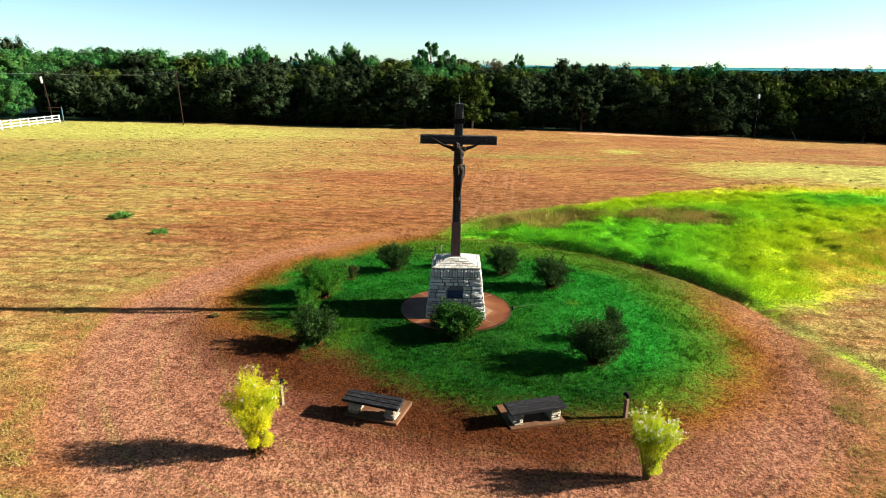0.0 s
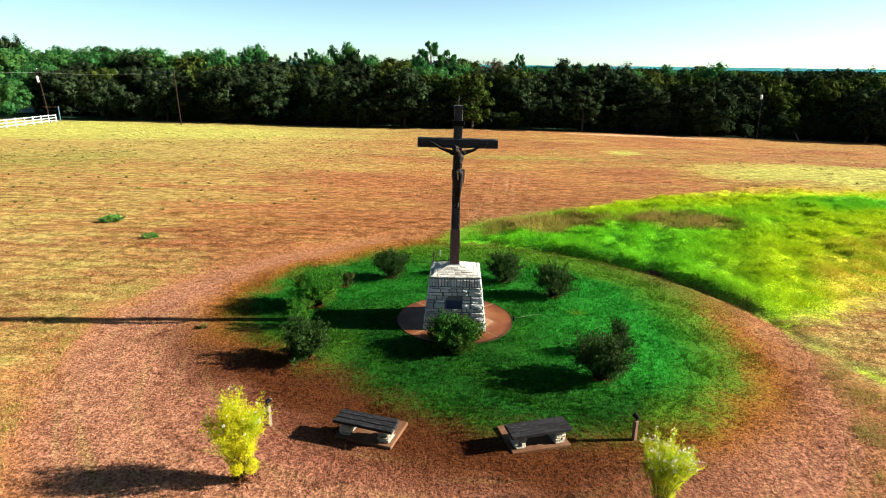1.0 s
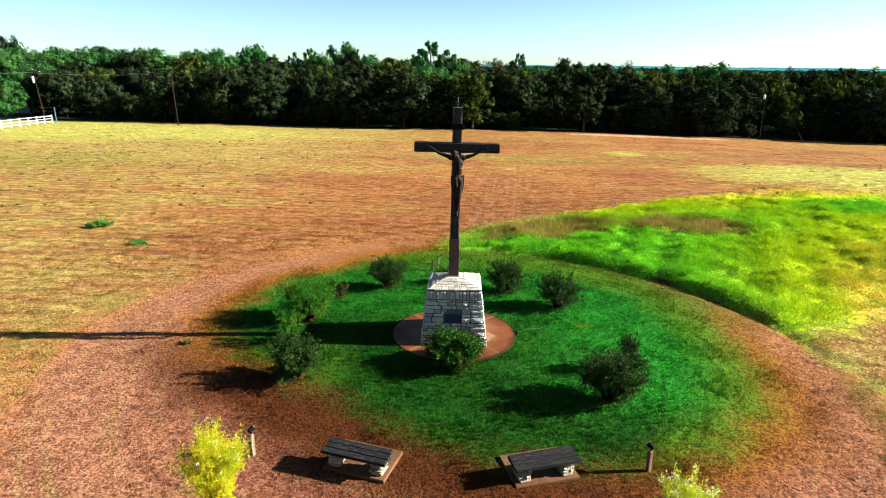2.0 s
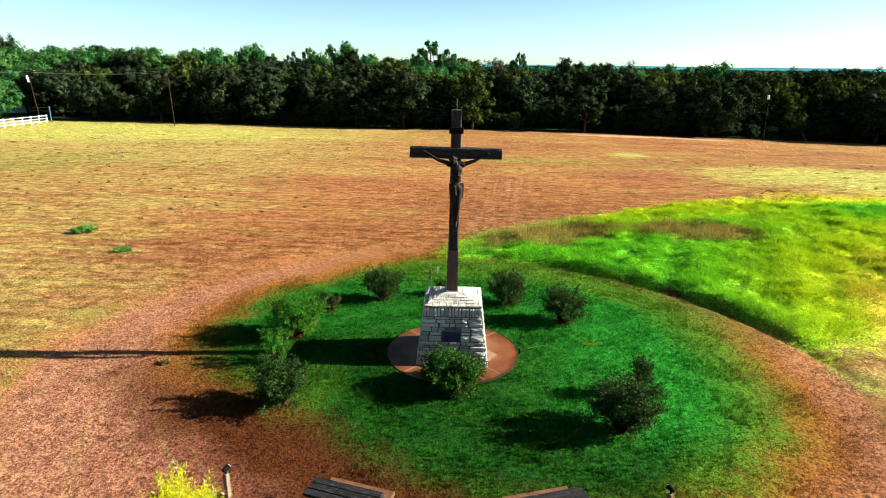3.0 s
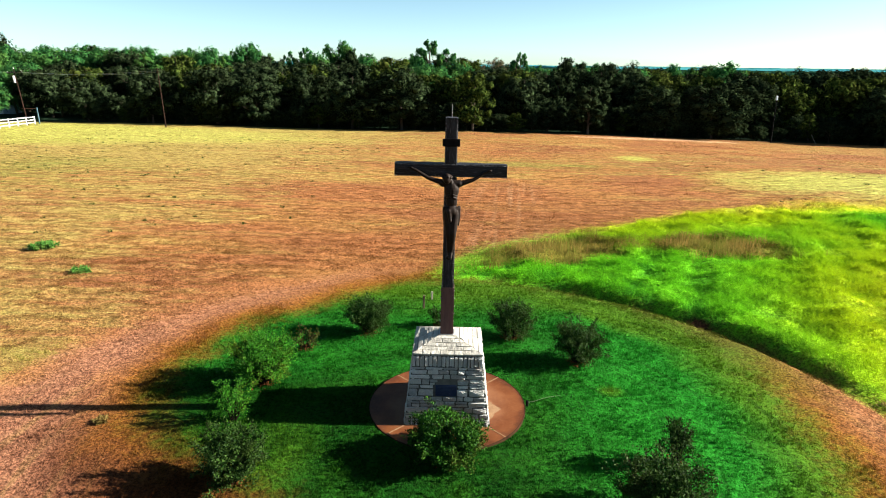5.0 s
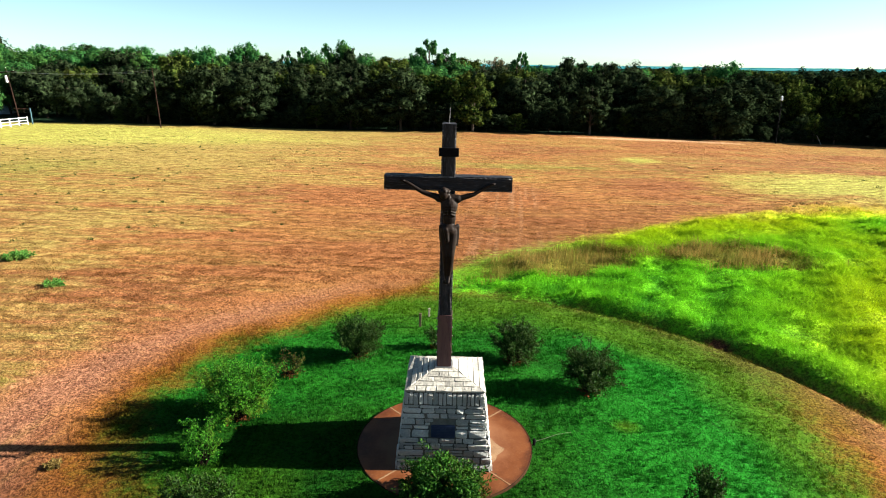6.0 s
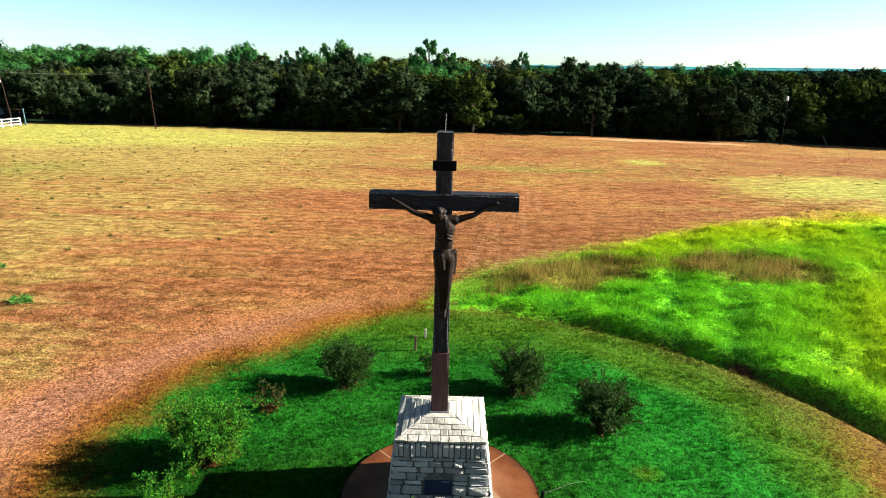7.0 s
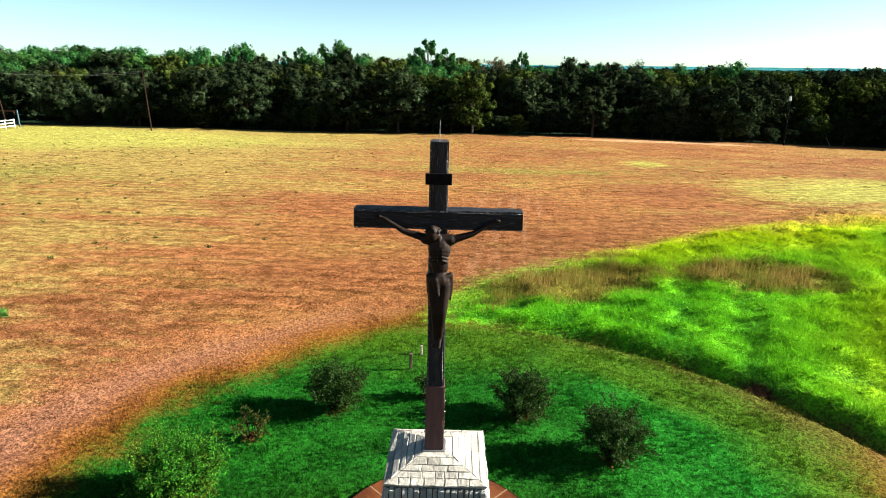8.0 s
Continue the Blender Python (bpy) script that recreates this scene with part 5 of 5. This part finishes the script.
build_spot(3.72, -5.74, "low brown timber post with a black spotlight", 30, M_post)
build_spot(-3.80, -5.62, "low pale timber post with a black spotlight beside the yellow shrub", -30, M_tan_post)


def build_marker(x, y, h, w, material, label):
    ob = thing("marker_post", label, "post", pose(x, y, gz(x, y), 0, 1.5, 12), "marker posts behind the cross")
    bm = bmesh.new()
    box(bm, -w, w, -w, w, -0.1, h, 0.006, 0.003)
    part("shaft", bm, material, ob)
    bm = bmesh.new()
    box(bm, -w * 1.25, w * 1.25, -w * 1.25, w * 1.25, h, h + 0.025, 0.008)
    part("cap", bm, material, ob)


build_marker(-0.82, 5.92, 0.42, 0.032, M_marker, "short brown timber marker post in the lawn")
build_marker(-0.60, 6.80, 0.24, 0.028, M_pale_post, "short pale marker post in the lawn")

bm = bmesh.new()
tube(bm, [(1.76, 0.21, gz(1.76, 0.2) + 0.06), (1.95, 0.30, gz(2, 0.3) + 0.055), (2.3, 0.50, gz(2.3, 0.5) + 0.06), (2.6, 0.62, gz(2.6, 0.6) + 0.04)], [0.005, 0.004, 0.004, 0.004], 6)
tagged(mesh_ob("hose", bm, M_hose), "pale thin hose lying on the lawn", "hose")
bm = bmesh.new()
tube(bm, [(1.80, 0.22, gz(1.8, 0.2) - 0.02), (1.80, 0.22, gz(1.8, 0.2) + 0.09), (1.80, 0.22, gz(1.8, 0.2) + 0.12)], [0.03, 0.03, 0.02], 10)
tagged(mesh_ob("ground_spigot", bm, M_black), "small black spigot box at the pad's edge", "spigot")

# ---- shrubs ----
BUSH = "bushes round the pedestal"
shrub("bush", "round dark green bush in front of the pedestal", "bush", 0.06, -1.78, 0.90, 0.80, 70, 20000, 0.058, M_bush_lime, upright=0.6, group=BUSH, fill=0.5, loose=0.76, flare=0.12)
shrub("bush", "wide ragged dark green bush with brown foot", "bush", 3.60, -3.25, 1.22, 0.80, 66, 15000, 0.050, M_bush, upright=0.6, group=BUSH, fill=0.16, flare=0.3)
shrub("bush", "small upright dark bush with bare reddish twigs", "bush", 4.40, -1.70, 1.02, 0.34, 30, 3600, 0.046, M_bush, upright=0.8, group=BUSH, litter=True, fill=0.15)
shrub("bush", "dark green bush above the yellowing grass", "bush", -3.75, -2.68, 1.06, 0.68, 60, 12000, 0.050, M_bush, upright=0.55, group=BUSH, fill=0.16, flare=0.3)
shrub("bush", "thin pale green young bush", "bush", -4.42, -0.74, 0.95, 0.44, 26, 3600, 0.046, M_bush_young, upright=0.8, group=BUSH, litter=False, fill=0.1, slim=0.36)
shrub("bush", "large light green bush in the lawn", "bush", -4.3, 0.85, 1.3, 0.86, 90, 20000, 0.052, M_bush_young, upright=0.6, group=BUSH, fill=0.16, flare=0.32, loose=0.72, slim=0.36)
shrub("bush", "small sparse reddish bush with bare twigs", "bush", -3.76, 2.72, 0.68, 0.40, 18, 900, 0.05, M_bush_red, upright=0.5, group=BUSH, fill=0.15)
shrub("bush", "round twiggy dark bush at the back of the lawn", "bush", -2.27, 3.9, 1.1, 0.72, 60, 13000, 0.046, M_bush, upright=0.65, group=BUSH, fill=0.2, flare=0.25)
shrub("bush", "small green bush close behind the pedestal", "bush", -0.32, 4.6, 0.62, 0.30, 12, 1500, 0.05, M_bush, upright=0.7, group=BUSH)
shrub("bush", "round twiggy dark bush at the back of the lawn", "bush", 1.75, 3.9, 1.08, 0.72, 60, 13000, 0.046, M_bush, upright=0.65, group=BUSH, fill=0.2, flare=0.25)
shrub("bush", "round twiggy dark bush with brown foot", "bush", 3.33, 2.4, 1.15, 0.74, 62, 13500, 0.046, M_bush, upright=0.65, group=BUSH, fill=0.2, flare=0.25)
shrub("flowering_shrub", "tall bright yellow-green flowering shrub on the worn ring", "shrub", -3.78, -7.33, 1.78, 0.58, 80, 19000, 0.058, M_broom, upright=0.55, litter=True, flowers=60, group="flowering shrubs", fill=0.42, loose=0.60, slim=0.2, skirt=False, flare=0.08, stem_r=0.006)
shrub("flowering_shrub", "bright yellow-green shrub with pale flowers by a spotlight post", "shrub", 3.58, -7.75, 1.42, 0.50, 70, 12500, 0.054, M_broom_green, lean=(0.05, 0), upright=0.95, litter=False, flowers=150, group="flowering shrubs", fill=0.22, loose=0.55, slim=0.2, skirt=False, flare=0.08, stem_r=0.006)
shrub("weed_tuft", "pale straw tuft at the edge of the lawn", "weeds", -7.1, -0.97, 0.10, 0.14, 10, 260, 0.07, M_straw, upright=0.5, litter=False)
shrub("weed_tuft", "low green weed clump in the dry field", "weeds", -16.8, 11.6, 0.28, 0.6, 24, 1300, 0.10, M_weed, upright=0.5, litter=False)
shrub("weed_tuft", "small green weed clump in the dry field", "weeds", -13.4, 8.6, 0.2, 0.4, 16, 600, 0.08, M_weed, upright=0.5, litter=False)


# ---- fence, poles and lamp at the far side ----
def build_fence():
    fence = thing("rail_fence", "white painted rail fence along the field", "fence")
    x0, y0, x1, y1 = -62.6, 77.5, -58.0, 50.0
    n = 12
    L = math.hypot(x1 - x0, y1 - y0) / n
    turn = math.degrees(math.atan2(y1 - y0, x1 - x0))
    bm = bmesh.new()
    box(bm, -0.055, 0.055, -0.055, 0.055, -0.2, 1.22, 0.01)
    me = mesh_ob("post", bm, M_white)
    spots = [(x0 + (x1 - x0) * k / n, y0 + (y1 - y0) * k / n) for k in range(n + 1)]
    for k, (x, y) in enumerate(spots):
        ob = me if k == 0 else new("post", me.data)
        ob.parent = fence
        ob.matrix_basis = pose(x, y, gz(x, y), 0, 0, turn)
    bm = bmesh.new()
    box(bm, 0.0, 1.0, -0.02, 0.02, -0.045, 0.045, 0.0)
    rl = mesh_ob("rail", bm, M_white)
    first = True
    for (xa, ya), (xb, yb) in zip(spots, spots[1:]):
        for h in (0.30, 0.70, 1.10):
            ob = rl if first else new("rail", rl.data)
            first = False
            ob.parent = fence
            a, b = Vector((xa, ya, gz(xa, ya) + h)), Vector((xb, yb, gz(xb, yb) + h))
            ob.matrix_basis = Matrix.Translation(a + Vector((0.09, 0, 0))) @ (b - a).to_track_quat("X", "Z").to_matrix().to_4x4() @ Matrix.Diagonal(((b - a).length, 1, 1, 1))


build_fence()


def build_gate_frame():
    x, y = -62.9, 78.9
    g = thing("gate_post", "pale blue steel gate post with a bar at the fence's end", "gate", pose(x, y, gz(x, y)))
    bm = bmesh.new()
    box(bm, -0.07, 0.07, -0.07, 0.07, -0.3, 2.4, 0.01)
    part("post", bm, M_bluegrey, g)
    bm = bmesh.new()
    box(bm, -2.4, -0.07, -0.035, 0.035, 2.2, 2.27, 0.01)
    part("bar", bm, M_post, g, "weathered brown bar")


build_gate_frame()


def build_pole(x, y, h, label, lean, arm=True, can=False):
    p = thing("utility_pole", label, "utility pole", pose(x, y, gz(x, y), 0, lean, 0), "utility poles")
    bm = bmesh.new()
    tube(bm, [(0, 0, -0.5), (0, 0, h * 0.5), (0, 0, h)], [0.085, 0.075, 0.06], 10)
    part("shaft", bm, M_pole, p)
    if arm:
        bm = bmesh.new()
        box(bm, -1.1, 1.1, -0.06, 0.06, h - 0.55, h - 0.42, 0.01)
        part("crossarm", bm, M_pole, p)
        for dx in (-1.0, 0, 1.0):
            bm = bmesh.new()
            tube(bm, [(dx, 0, h - 0.42 if dx else h), (dx, 0, h - 0.3 if dx else h + 0.14)], [0.05, 0.035], 8)
            part("insulator", bm, M_white, p)
    if can:
        bm = bmesh.new()
        tube(bm, [(-0.05, -0.34, h - 1.9), (-0.05, -0.34, h - 1.85), (-0.05, -0.34, h - 1.0), (-0.05, -0.34, h - 0.95)], [0.11, 0.15, 0.15, 0.11], 12)
        part("transformer", bm, M_white, p, "pale grey transformer can")
    return p


build_pole(-62.6, 76.0, 7.9, "brown timber utility pole with crossarm and transformer", -4.5, True, True)
build_pole(-42.6, 76.7, 8.4, "slim brown timber utility pole before the woods", -1.6, False)


def wire(a, b, sag):
    bm = bmesh.new()
    a, b = Vector(a), Vector(b)
    tube(bm, [a.lerp(b, q / 10) - Vector((0, 0, 4 * sag * (q / 10) * (1 - q / 10))) for q in range(11)], [0.011] * 11, 4)
    tagged(mesh_ob("power_line", bm, M_wire), "thin sagging overhead power line", "power line", "power lines")


zt = gz(-63, 76) + 7.45
for dx in (-1.0, 1.0):
    wire((-63.2 + dx, 76, zt), (-42.8, 76.7, gz(-42, 76) + 8.0 - 0.2 * (dx > 0)), 0.4)
    wire((-63.2 + dx, 76, zt), (-100 + dx, 70, zt + 0.6), 0.5)


def build_yard_light():
    x, y = 47.8, 81.4
    p = thing("yard_light", "dark pole with a pale lamp before the woods", "street lamp", pose(x, y, gz(x, y), 0, -1.5, 0))
    bm = bmesh.new()
    tube(bm, [(0, 0, -0.4), (0, 0, 3.5), (0, 0, 7.0)], [0.08, 0.07, 0.06], 8)
    part("shaft", bm, M_black, p)
    bm = bmesh.new()
    tube(bm, [(0, 0, 6.75), (-0.15, -0.2, 6.95), (-0.2, -0.35, 6.95)], [0.03, 0.03, 0.03], 6)
    part("arm", bm, M_steel, p)
    bm = bmesh.new()
    tube(bm, [(-0.22, -0.38, 6.35), (-0.22, -0.38, 6.5), (-0.22, -0.38, 6.9), (-0.22, -0.38, 7.02)], [0.13, 0.17, 0.16, 0.07], 10)
    part("lamp", bm, M_glass, p, "pale glass lamp")


build_yard_light()
x, y = 55.3, 82.6
lp = thing("leaning_pole", "thin leaning weathered pole at the field's edge", "pole", pose(x, y, gz(x, y), 0, -33, 0))
bm = bmesh.new()
tube(bm, [(0, 0, -0.4), (0, 0, 0.9), (0, 0, 1.7)], [0.05, 0.045, 0.035], 8)
part("shaft", bm, M_pale_post, lp)


def build_shed():
    x, y = -84, 100
    s = thing("shed", "small pale blue shed under the trees", "shed", pose(x, y, gz(x, y), 0, 0, 20))
    bm = bmesh.new()
    box(bm, -2.4, 2.4, -1.8, 1.8, -0.3, 2.4)
    part("wall", bm, M_shed, s)
    bm = bmesh.new()
    pts = [(-2.0, 2.35), (0, 3.3), (2.0, 2.35), (2.0, 2.45), (0, 3.42), (-2.0, 2.45)]
    a = [bm.verts.new((-2.7, q, z)) for q, z in pts]
    b = [bm.verts.new((2.7, q, z)) for q, z in pts]
    bm.faces.new(a[::-1])
    bm.faces.new(b)
    for k in range(6):
        bm.faces.new((a[k], a[(k + 1) % 6], b[(k + 1) % 6], b[k]))
    part("roof", bm, M_roof, s)
    bm = bmesh.new()
    box(bm, -0.5, 0.5, -1.83, -1.79, 0, 2.0, 0.005)
    part("door", bm, M_white, s)


build_shed()
